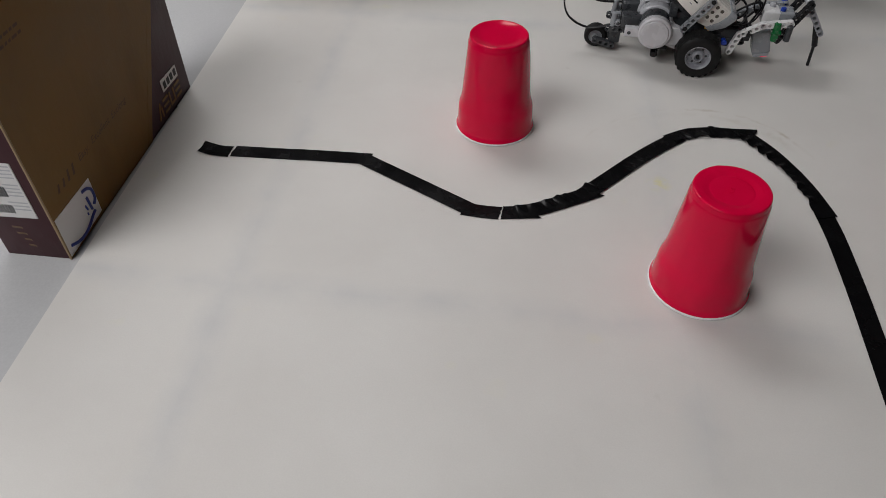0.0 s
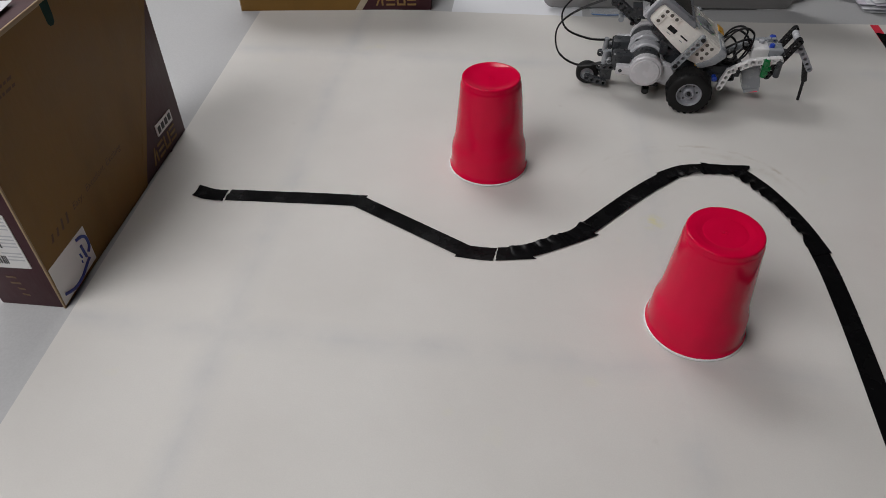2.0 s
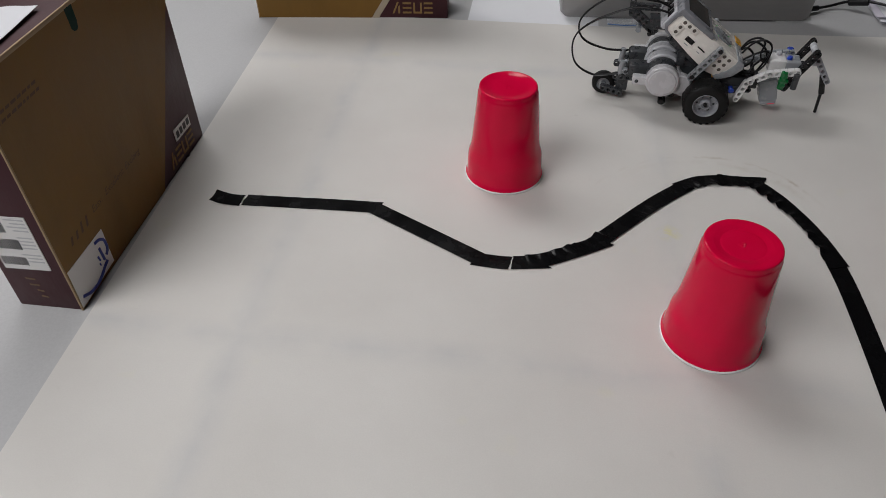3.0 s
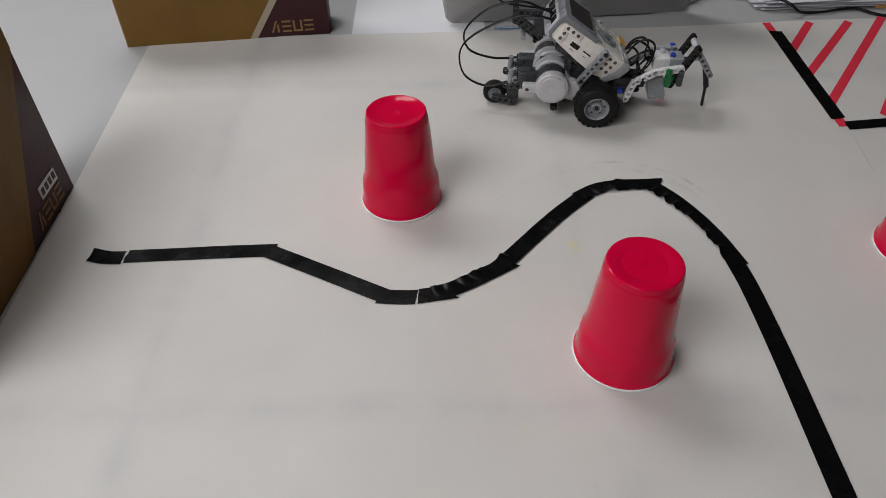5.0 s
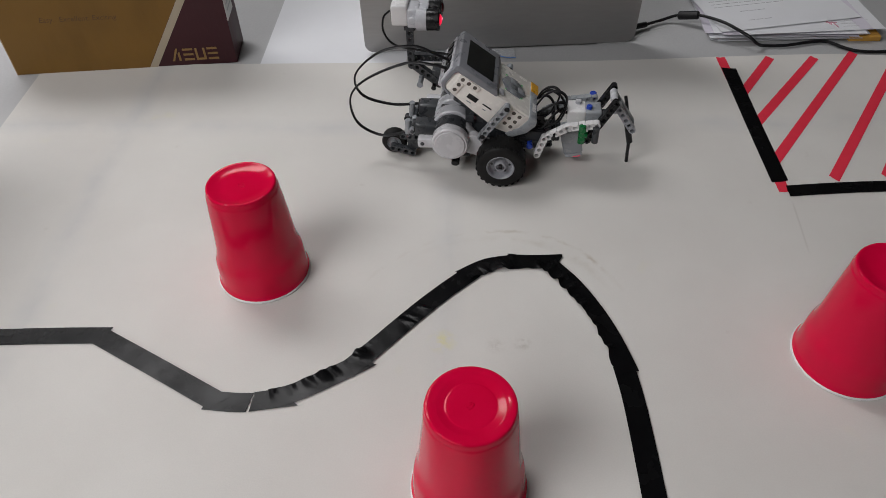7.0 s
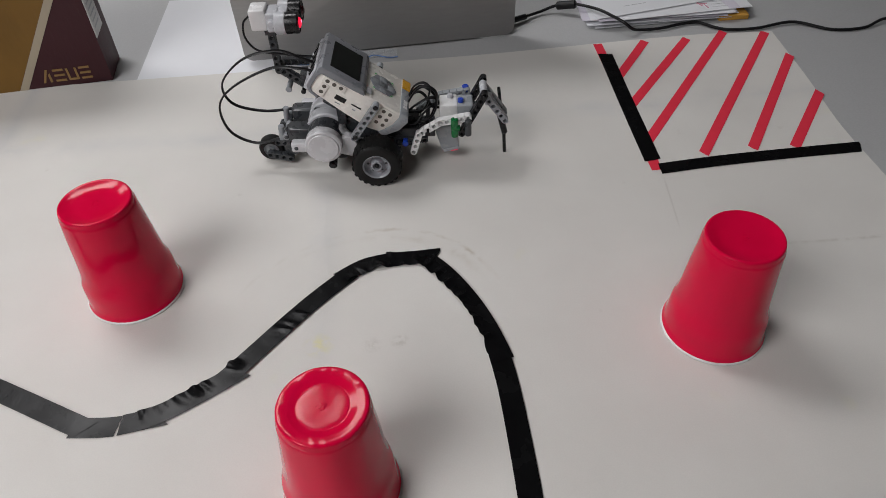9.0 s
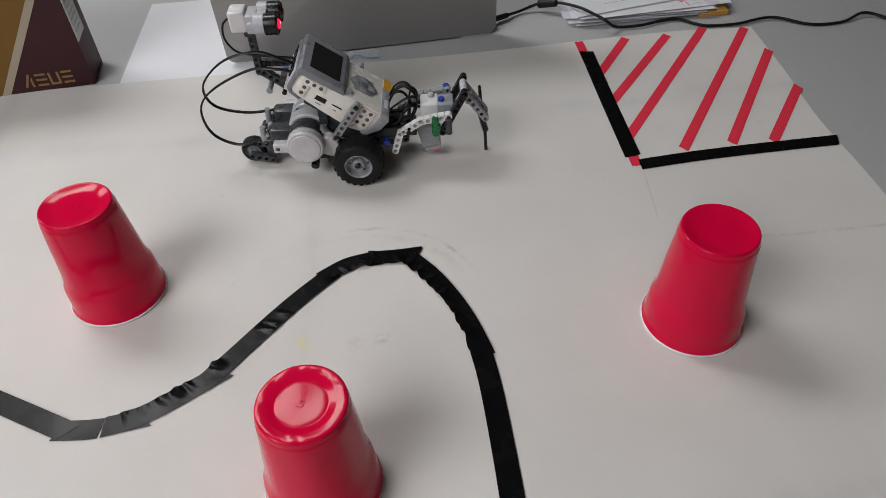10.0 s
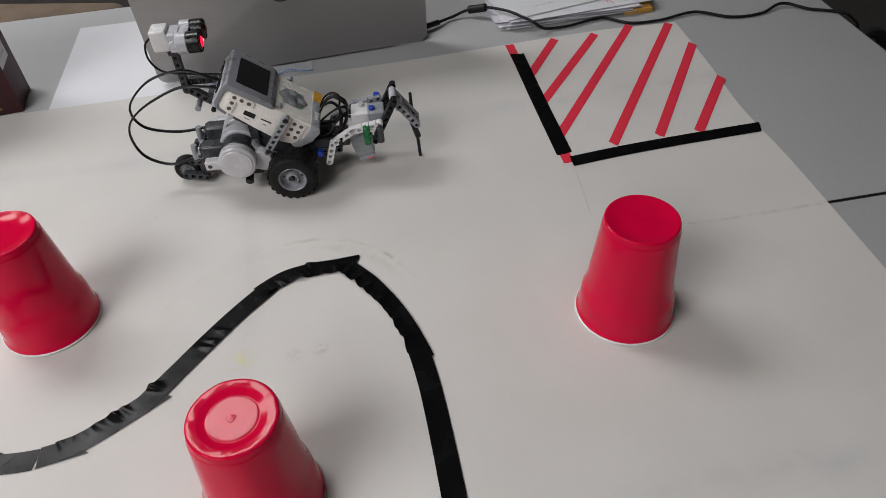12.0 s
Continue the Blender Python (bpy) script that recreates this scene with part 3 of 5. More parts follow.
def cup(x, y, turn, base, crinkle, lean, tall, label):
    """An upturned cup; crinkle buckles its plastic, lean shifts its base sideways."""
    H = 0.114
    t = thing("cup", pose(x, y, 0, 0, 0, turn), label, "cup", "upturned cups")
    t.scale.z = tall
    rnd = random.Random(int(turn))
    ph = [rnd.uniform(0, 6.28) for _ in range(3)]

    def wob(a, z):
        k = max(0.0, min(1.0, (z - 0.004) / 0.02)) * max(0.0, min(1.0, (H - 0.004 - z) / 0.02))
        return k * (0.00035 * math.sin(2 * a + ph[0]) + 0.00022 * math.sin(5 * a + ph[1] + z * 60) + 0.00012 * math.sin(9 * a + ph[2]))

    outer = [(0.0446, 0.0020), (0.0454, 0.0024), (0.0456, 0.0034), (0.0450, 0.0048), (0.0441, 0.0066), (0.0438, 0.010), (0.0434, 0.018), (0.0429, 0.0255), (0.0424, 0.0295), (0.0416, 0.0325),
             (0.0408, 0.0350), (0.0401, 0.0375), (0.0387, 0.046), (0.0375, 0.060), (0.0362, 0.075), (0.0349, 0.090), (0.0338, 0.1020), (0.0334, 0.1066), (0.0331, 0.1078), (0.0328, 0.1083), (0.0326, 0.1092),
             (0.0324, 0.1110), (0.0321, 0.1128), (0.0318, 0.1136), (0.0313, 0.1140)] + base
    body = lathe(outer, 120, None, wob)
    world = pose(0, 0, 0, 0, 0, -turn)
    for v in body.verts:   # pinched, buckled plastic round the shoulder and down the wall
        r = math.hypot(v.co.x, v.co.y)
        if v.co.z > 0.1085 and 0.0268 < r:
            v.co.z += crinkle * 0.00030 * noise.noise(Vector((v.co.x * 190, v.co.y * 190, turn)))
        elif v.co.z > 0.1085:
            v.co.z += 0.00022 * noise.noise(Vector((v.co.x * 60, v.co.y * 60, turn + 3.0)))
        elif v.co.z > 0.008:
            k = crinkle * 0.00075 * noise.noise(Vector((v.co.x * 55, v.co.y * 55, v.co.z * 26 + turn)))
            v.co.x, v.co.y = v.co.x * (1 + k / r), v.co.y * (1 + k / r)
    shift = world.to_3x3() @ Vector((lean, 0, 0))
    for v in body.verts:
        v.co += shift * (v.co.z / H)
    top = shift * 0.98
    part("body", body, CUP_RED, t, "glossy red plastic outside", 32)
    inner = [(0.0434, 0.0026), (0.0385, 0.034), (0.0320, 0.100), (0.028, 0.1070), (0, 0.1075)]
    part("lining", lathe(inner, 48), CUP_WHITE, t, "white plastic inside", 60)
    part("rim", lathe([(0.0436, 0.0002), (0.0452, 0.0001), (0.0466, 0.0007), (0.0467, 0.0015), (0.0460, 0.0023), (0.0444, 0.0024), (0.0436, 0.0020), (0.0436, 0.0002)], 72), CUP_WHITE, t, "rolled white rim", 60)
    marks = []
    for k in range(9):
        a, l, d = rnd.uniform(0, 360), rnd.uniform(0.0012, 0.0026), rnd.uniform(0.0008, 0.0042)
        marks.append(rbox(-l / 2, l / 2, -0.0003, 0.0003, base[-1][1] - 0.0003, base[-1][1] + 0.0004, 0.00025, 2, pose(top.x + d * math.cos(k * 0.7), top.y + d * math.sin(k * 0.7), 0, 0, 0, a)))
    part("moulded_mark", join(*marks), CUP_RED, t)
    return t


cup(-0.3035, -0.0200, 40, DISHED, 0.35, 0.0, 1.018, "red plastic party cup upside down behind the tape line's dip")
cup(-0.0943, -0.2532, 130, RINGED, 1.0, 0.0010, 1.004, "crinkled red plastic party cup upside down inside the tape line's bend")
cup(0.2445, -0.1270, 250, DISHED, 0.35, 0.0014, 0.998, "red plastic party cup upside down beside the striped tape corner")


# ---- printed boxes ----
BW, BH, BD = 0.311, 0.247, 0.066


def printed_box(m, label, extras):
    """A shipping box, long side facing -y of its own frame, x from 0 to its width."""
    t = thing("cardboard_box", m, label, "box")
    e = 0.0008
    part("carton", rbox(0, BW, 0, BD, 0, BH, 0.0016), CARD_MAROON, t, "maroon printed ends and top")
    # gold panel and pale slanting stripe on the front
    s0, sl = extras["s0"], extras["slope"]
    s1 = s0 + sl * BH
    gold = [(0.0012, 0.0012), (s0 - 0.012, 0.0012), (min(s1 - 0.012, BW - 0.001), min(BH - 0.0012, (BW - 0.001 - s0 + 0.012) / sl)), (BW - 0.001, BH - 0.0012), (0.0012, BH - 0.0012)]
    stand = pose(0, 0, 0, 90, 0, 0)
    part("gold_panel", prism(gold, e, stand), CARD_GOLD, t, "gold printed front panel")
    cut = (BW - 0.001 - s0) / sl
    stripe = [(s0 - 0.0115, 0.0012), (s0, 0.0012), (BW - 0.001, cut), (BW - 0.001, min(BH - 0.0012, cut + 0.018))]
    part("stripe", prism(stripe, e, stand), extras["stripe"], t)
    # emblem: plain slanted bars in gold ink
    ex, ez, k = 0.221, 0.0085, 0.0165
    for i in range(4):
        x = ex + i * k * 1.04
        if i == 0:
            shapes = [[(x, ez), (x + 0.003, ez), (x + 0.011, ez + 0.019), (x + 0.008, ez + 0.019)], [(x + 0.0095, ez), (x + 0.0125, ez), (x + 0.0125, ez + 0.014), (x + 0.0095, ez + 0.011)]]
        elif i == 2:
            shapes = [[(x, ez), (x + 0.014, ez), (x + 0.014, ez + 0.003), (x, ez + 0.003)], [(x, ez + 0.0032), (x + 0.003, ez + 0.0032), (x + 0.003, ez + 0.018), (x, ez + 0.018)],
                      [(x + 0.011, ez + 0.0032), (x + 0.014, ez + 0.0032), (x + 0.014, ez + 0.018), (x + 0.011, ez + 0.018)]]
        else:
            shapes = [[(x, ez), (x + 0.014, ez), (x + 0.014, ez + 0.003), (x, ez + 0.003)], [(x, ez + 0.0078), (x + 0.014, ez + 0.0078), (x + 0.014, ez + 0.0108), (x, ez + 0.0108)],
                      [(x, ez + 0.0155), (x + 0.014, ez + 0.0155), (x + 0.014, ez + 0.0185), (x, ez + 0.0185)]]
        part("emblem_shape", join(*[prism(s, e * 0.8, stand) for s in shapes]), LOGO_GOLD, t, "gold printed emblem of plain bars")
    # lid flaps with raw edges along the top
    part("lid_flap", rbox(0.001, BW - 0.001, 0.001, BD - 0.001, BH - 0.0002, BH + 0.0022, 0.0008), CARD_MAROON, t)
    part("raw_edge", join(rbox(0.0, BW, -0.0008, 0.0012, BH - 0.0016, BH + 0.0028, 0.0005), rbox(-0.0006, 0.0014, -0.0006, 0.0014, 0.0, BH, 0.0004)), CARD_EDGE, t, "worn bare cardboard edge")
    return t, stand, e


def lettering(body, size, m, material, parent, name):
    """Flat letters in the built-in font, x along the line, z of m out of the surface."""
    curve = bpy.data.curves.new("letters", "FONT")
    curve.body, curve.size, curve.extrude, curve.resolution_u, curve.shear = body, size, 0.00004, 2, 0.25
    tmp = bpy.data.objects.new("letters", curve)
    me = bpy.data.meshes.new_from_object(tmp)
    bpy.data.objects.remove(tmp)
    bm = bmesh.new()
    bm.from_mesh(me)
    bm.transform(m)
    return part(name, bm, material, parent)


# the box beside the mat's edge: its front faces the mat
t, stand, e = printed_box(pose(-0.696, -0.2955, TABLE_Z, 0, 0, 90), "gold and maroon laptop box standing on edge beside the mat", {"stripe": CARD_GOLD, "s0": 0.1915, "slope": 0.655})
part("sticker", prism([(0.001, 0.003), (0.066, 0.006), (0.067, 0.048), (0.002, 0.049)], e * 1.6, stand), LABEL_WHITE, t, "glossy white sticker with blue marker scrawl")
part("marker_scrawl", join(tube([(0.0065, -0.0016, 0.013), (0.0205, -0.0016, 0.007), (0.0355, -0.0016, 0.007), (0.0505, -0.0016, 0.013), (0.0565, -0.0016, 0.015)], 0.0017, 6, 5), tube([(0.0495, -0.0016, 0.044), (0.0575, -0.0016, 0.042), (0.0635, -0.0016, 0.036), (0.0635, -0.0016, 0.026), (0.0585, -0.0016, 0.021)], 0.0017, 6, 5),
                           tube([(0.0525, -0.0016, 0.035), (0.0535, -0.0016, 0.019)], 0.0016, 6, 4), tube([(0.0465, -0.0016, 0.029), (0.0475, -0.0016, 0.023)], 0.0010, 6, 4), tube([(0.0455, -0.0016, 0.021), (0.0455, -0.0016, 0.018)], 0.0008, 6, 4)), INK_BLUE, t)
part("port_label", prism([(0.246, 0.033), (0.287, 0.031), (0.287, 0.046), (0.246, 0.048)], e * 1.3, stand), LABEL_WHITE, t, "small pale label with dark bars")
part("port_label_bars", join(*[prism([(x, 0.0355), (x + 0.0065, 0.0355), (x + 0.0065, 0.044), (x, 0.044)], e * 1.7, stand) for x in (0.249, 0.2585, 0.268, 0.2775)]), INK_BLACK, t)
part("emblem_stroke", join(*[prism([(0.022 + 0.0095 * i, 0.0645), (0.0255 + 0.0095 * i, 0.0645), (0.0285 + 0.0095 * i, 0.0725 + 0.003 * (i > 1)), (0.0255 + 0.0095 * i, 0.0725 + 0.003 * (i > 1))], 0.00086, stand) for i in range(4)]), INK_FAINT, t)
lettering("Easy.", 0.0105, stand @ pose(0.066, 0.069, 0.0008), INK_FAINT, t, "printed_words")
lettering("Excellent. Exciting", 0.0105, stand @ pose(0.093, 0.070, 0.0008), INK_FAINT, t, "printed_words")
rnd = random.Random(3)
for z in (0.206, 0.213):
    dashes, x = [], 0.006
    while x < 0.066:
        w = rnd.uniform(0.003, 0.008)
        dashes.append(prism([(x, z), (x + w, z), (x + w + 0.0008, z + 0.0026), (x + 0.0008, z + 0.0026)], 0.00086, stand))
        x += w + 0.002
    part("print_line", join(*dashes), INK_FAINT, t)
part("green_mark", prism([(0.1365, 0.228), (0.139, 0.2245), (0.1435, 0.2235), (0.1465, 0.2255), (0.1478, 0.231), (0.148, 0.2465), (0.1355, 0.2465)], e * 1.1, stand), INK_GREEN, t, "dark green marker patch")
# shipping label on the narrow end
end = pose(0, 0, 0) @ Matrix(((0, 0, -1, 0), (-1, 0, 0, 0), (0, 1, 0, 0), (0, 0, 0, 1)))
part("shipping_label", prism([(-0.058, 0.052), (-0.012, 0.053), (-0.012, 0.117), (-0.058, 0.116)], e, end), LABEL_WHITE, t, "white shipping label with barcodes")
rnd = random.Random(8)
codes = []
for bx, bz, bw, bh in ((-0.056, 0.098, 0.020, 0.012), (-0.056, 0.078, 0.026, 0.012), (-0.056, 0.058, 0.024, 0.010)):
    x = bx
    while x < bx + bw:
        w = rnd.choice((0.0006, 0.001, 0.0016))
        codes.append(prism([(x, bz), (x + w, bz), (x + w, bz + bh), (x, bz + bh)], e * 1.3, end))
        x += w + rnd.choice((0.0007, 0.0012))
part("barcode", join(*codes), INK_BLACK, t)
part("print_lines", join(*[prism([(-0.033 + 0.004 * (i % 2), 0.113 - 0.0042 * i), (-0.014, 0.113 - 0.0042 * i), (-0.014, 0.1145 - 0.0042 * i), (-0.033 + 0.004 * (i % 2), 0.1145 - 0.0042 * i)], e * 1.2, end)
                           for i in range(13) if i not in (4, 9)]), INK_GREY, t)
turned = end @ pose(-0.030, 0.014, 0, 0, 0, 100)
part("emblem_stroke", join(*[prism([(0.008 * i, 0.0), (0.0022 + 0.008 * i, 0.0), (0.0044 + 0.008 * i, 0.0065 + 0.003 * (i > 1)), (0.0022 + 0.008 * i, 0.0065 + 0.003 * (i > 1))], 0.00030, turned) for i in range(4)]), PENCIL_PALE, t)

# the box standing behind the mat
t, stand, e = printed_box(pose(-0.735, 0.391 - 0.0296, TABLE_Z, 0, 0, 5.5), "gold and maroon laptop box standing behind the mat", {"stripe": STRIPE_TAN, "s0": 0.198, "slope": 0.655})
lettering("Easy.", 0.0105, stand @ pose(0.061, 0.077, 0.0008), INK_FAINT, t, "printed_words")
lettering("Excellent. Exciting", 0.0105, stand @ pose(0.088, 0.077, 0.0008), INK_FAINT, t, "printed_words")
side = Matrix(((0, 0, 1, BW), (1, 0, 0, 0), (0, 1, 0, 0), (0, 0, 0, 1)))
part("side_label", prism([(0.001, 0.064), (0.044, 0.064), (0.044, 0.150), (0.001, 0.150)], e, side), LABEL_WHITE, t, "grey-white paper label on the end")
part("label_print", join(*[prism([(0.008, 0.075 + 0.008 * i), (0.035, 0.075 + 0.008 * i), (0.035, 0.0775 + 0.008 * i), (0.008, 0.0775 + 0.008 * i)], e * 1.3, side) for i in range(7)]), INK_GREY, t)


# ---- sheet of paper folded over the first box's top ----
def loose_sheet(name, x0, x1, y0, y1, z, mat_, label, category, turn=0, curl=0.0, seed=0, thick=0.0003):
    rnd = random.Random(seed)
    bm = bmesh.new()
    n = 10
    grid = [[bm.verts.new(((x1 - x0) * (i / n - 0.5), (y1 - y0) * (j / n - 0.5), curl * ((i / n - 0.5) ** 2 * 2 + 0.4 * noise.noise((i * 0.35, j * 0.35, seed)) + 0.2))) for i in range(n + 1)] for j in range(n + 1)]
    for j in range(n):
        for i in range(n):
            bm.faces.new((grid[j][i], grid[j][i + 1], grid[j + 1][i + 1], grid[j + 1][i]))
    ext = bmesh.ops.extrude_face_region(bm, geom=bm.faces[:])
    for g in ext["geom"]:
        if isinstance(g, bmesh.types.BMVert):
            g.co.z += thick
    bmesh.ops.recalc_face_normals(bm, faces=bm.faces[:])
    ob = part(name, bm, mat_)
    ob.matrix_basis = pose((x0 + x1) / 2, (y0 + y1) / 2, z, 0, 0, turn)
    return tagged(ob, label, category)


loose_sheet("paper_sheet", -0.392, -0.182, 0.334, 0.631, TABLE_Z + 0.00005, PAPER, "blank white sheet of paper under the laptop's corner", "paper", thick=0.0002)
loose_sheet("paper_scrap", -0.775, -0.708, -0.30, -0.17, BH + TABLE_Z + 0.0032, PAPER, "white paper lying on top of the box", "paper", 4, 0.004, 5)


# ---- laptop ----
def laptop():
    t = thing("laptop", pose(-0.048, 0.4285, TABLE_Z, 0, 0, 3.6), "silver laptop seen from behind with its lid open", "laptop")
    w, h, r = 0.390, 0.262, 0.013

    def rounded(hw, y0, y1, r):
        pts = []
        for cx, cy, a0 in ((hw - r, y0 + r, -90), (hw - r, y1 - r, 0), (-hw + r, y1 - r, 90), (-hw + r, y0 + r, 180)):
            pts += [(cx + r * math.cos(radians(a0 + 15 * k)), cy + r * math.sin(radians(a0 + 15 * k))) for k in range(7)]
        return pts
    lean = Matrix.Translation((0, 0, 0.0035)) @ pose(0, 0, 0, 90 + 5, 0, 0)
    part("lid", prism(rounded(w / 2, 0.0, h, r), 0.0055, lean, 0.0009), ALUMINIUM, t, "brushed silver lid back")
    part("screen", prism(rounded(w / 2 - 0.004, 0.006, h - 0.004, 0.008), 0.0006, lean @ pose(0, 0, -0.0008)), SCREEN, t, "dark screen")
    ring = lathe([(0.0165, 0), (0.0185, 0), (0.0185, 0.0004), (0.0165, 0.0004), (0.0165, 0)], 40, lean @ pose(-0.003, 0.1150, 0.0054))
    part("emblem_ring", ring, DARK_TRIM, t, "dark round emblem ring")
    part("base", prism(rounded(w / 2, 0.006, 0.262, 0.012), 0.014, pose(0, 0, 0.002), 0.002), ALUMINIUM, t, "silver keyboard base")
    part("hinge", rod((-0.14, 0.004, 0.0075), (0.14, 0.004, 0.0075), 0.0042), DARK_TRIM, t)
    part("keyboard", rbox(-0.15, 0.15, 0.05, 0.15, 0.016, 0.0172, 0.0005), TOY_BLACK, t)
    for sx in (-1, 1):
        for y in (0.02, 0.24):
            part("foot", rod((sx * 0.17, y, 0), (sx * 0.17, y, 0.0025), 0.005), RUBBER, t)


laptop()

# ---- film strip in front of the laptop ----
t = thing("clear_film_strip", pose(0, 0, 0.0), "clear plastic film strip with a blue edge lying at the laptop", "plastic strip")
part("film", prism([(-0.168, 0.3935), (-0.12, 0.394), (-0.07, 0.397), (-0.026, 0.399), (-0.027, 0.421), (-0.169, 0.419)], 0.0004, pose(0, 0, 0.0006)), CLEAR, t)
part("film_edge", tube([(-0.168, 0.3935, 0.0012), (-0.145, 0.3915, 0.0012), (-0.11, 0.394, 0.0018), (-0.075, 0.394, 0.0022), (-0.060, 0.400, 0.004), (-0.040, 0.3955, 0.0016), (-0.026, 0.396, 0.0012)], 0.0008, 6, 6), BLUE_EDGE, t, "curled blue edge")


# ---- papers, cable ----
def paper_stack():
    z = TABLE_Z + 0.0001
    rnd = random.Random(21)
    for i in range(9):
        x0, y0 = 0.262 + rnd.uniform(-0.006, 0.008), 0.440 + rnd.uniform(-0.004, 0.008)
        loose_sheet("paper_sheet", x0, x0 + 0.216, y0, y0 + 0.279, z, PAPER if i % 3 != 2 else PAPER_PINK, "printed paper sheet in a loose stack behind the mat", "paper", rnd.uniform(-4, 4), 0.0034 if i > 3 else (0.0018 if i else 0.0004), 30 + i)
        z += 0.0016
    return z


top_z = paper_stack()
lines = thing("printed_page", pose(0.350, 0.592, top_z + 0.0026, 0, 0, 11), "top printed page of the loose paper stack", "paper")
part("sheet", rbox(-0.108, 0.108, -0.139, 0.139, 0, 0.0003, 0), PAPER, lines)
rnd = random.Random(5)
for i in range(26):
    x, stop = (-0.055, -0.02) if i in (1, 4) else (-0.088, 0.085 if i % 6 else 0.02)
    row = []
    while x < stop and i not in (0, 2, 3, 5):
        w = rnd.uniform(0.004, 0.013)
        row.append(rbox(x, x + w, -0.124 + 0.0092 * i, -0.1228 + 0.0092 * i, 0.0003, 0.0004, 0))
        x += w + 0.0022
    if row:
        part("print_line", join(*row), INK_PRINT, lines)
page = thing("marked_page", pose(0.392, 0.574, top_z + 0.0006, 0, 0, 4), "printed page with pink pen marks in the stack", "paper")
part("sheet", rbox(-0.105, 0.105, -0.137, 0.137, 0, 0.0003, 0), PAPER, page)
part("pink_mark", join(tube([(0.030, -0.104, 0.0006), (0.033, -0.119, 0.0006), (0.037, -0.112, 0.0006), (0.040, -0.128, 0.0006)], 0.0008, 6, 5), tube([(0.028, -0.112, 0.0006), (0.043, -0.114, 0.0006)], 0.0008, 6, 3)), INK_PINK, page)
for i in range(9):
    part("print_line", rbox(0.048, 0.048 + rnd.uniform(0.02, 0.045), -0.126 + 0.008 * i, -0.1249 + 0.008 * i, 0.0003, 0.0004, 0), INK_GREY, page)
tagged(part("orange_card", rbox(0.455, 0.500, 0.436, 0.510, TABLE_Z + 0.0002, TABLE_Z + 0.0075, 0.0008), PAPER_ORANGE), "orange card edge sticking out beside the papers", "card")

t = thing("power_cable", pose(0, 0, 0), "black laptop power cable lying loosely across the table", "cable")
part("plug", rod((0.147, 0.466, 0.0075), (0.172, 0.480, 0.0055), 0.0042), RUBBER, t)
part("lead", tube([(0.170, 0.479, 0.0055), (0.195, 0.494, 0.004), (0.222, 0.497, 0.011), (0.247, 0.482, 0.0185), (0.273, 0.452, 0.0235), (0.291, 0.428, 0.0225), (0.304, 0.414, 0.019), (0.316, 0.412, 0.010), (0.331, 0.4195, 0.0028), (0.361, 0.420, 0.0028), (0.395, 0.4285, 0.0028), (0.420, 0.430, 0.0028), (0.440, 0.413, 0.0022),
                   (0.459, 0.403, 0.0022), (0.50, 0.402, 0.0022), (0.556, 0.411, 0.0030), (0.602, 0.384, 0.0016), (0.650, 0.383, 0.0016), (0.690, 0.398, 0.005), (0.724, 0.376, 0.0016), (0.752, 0.360, 0.0018), (0.775, 0.345, -0.004), (0.79, 0.335, -0.05), (0.80, 0.33, -0.3), (0.81, 0.33, -0.7)], 0.0022, 10, 10), RUBBER, t)
part("filter_bead", rod((0.222, 0.4965, 0.0110), (0.248, 0.4820, 0.0185), 0.0062, 20, 0.0016), RUBBER, t, "thicker barrel on the cable")


# ---- room behind the table ----
def office_chair(x, y, turn, cloth, label):
    t = thing("office_chair", pose(x, y, FLOOR_Z, 0, 0, turn), label, "chair", "chairs behind the table")
    part("seat", rbox(-0.24, 0.24, -0.23, 0.23, 0.43, 0.50, 0.03, 4), cloth, t)
    part("backrest", rbox(-0.22, 0.22, 0.20, 0.26, 0.56, 0.98, 0.028, 4), cloth, t)
    part("back_bar", rbox(-0.03, 0.03, 0.23, 0.26, 0.40, 0.62, 0.006), STEEL, t)
    part("column", rod((0, 0, 0.08), (0, 0, 0.43), 0.025), STEEL, t)
    for k in range(5):
        a = 2 * math.pi * k / 5
        part("foot", rod((0, 0, 0.09), (0.28 * math.cos(a), 0.28 * math.sin(a), 0.06), 0.018), STEEL, t)
        part("caster", lathe([(0, -0.015), (0.026, -0.015), (0.030, 0), (0.026, 0.015), (0, 0.015)], 16, pose(0.28 * math.cos(a), 0.28 * math.sin(a), 0.030, 90, 0, math.degrees(a))), RUBBER, t)


office_chair(-0.15, 1.28, 200, FABRIC, "dark upholstered office chair behind the table")
office_chair(-0.78, 1.14, 165, TAN_FABRIC, "worn tan upholstered chair behind the table")


def floor_bag(x, y):
    t = thing("bag", pose(x, y, FLOOR_Z, 0, 0, 20), "black fabric bag beside the table", "bag")
    bm = rbox(-0.20, 0.20, -0.14, 0.14, 0, 0.42, 0.06, 4)
    for v in bm.verts:
        v.co += 0.02 * noise.noise_vector(v.co * 7)
        v.co.z = max(0, v.co.z)
    part("body", bm, FABRIC, t)
    part("handle", tube([(-0.09, 0, 0.40), (-0.07, 0, 0.50), (0, 0, 0.53), (0.07, 0, 0.50), (0.09, 0, 0.40)], 0.012, 8, 6), FABRIC, t)


floor_bag(1.05, 0.62)


# ---- the toy robot ----
MOD = 0.008


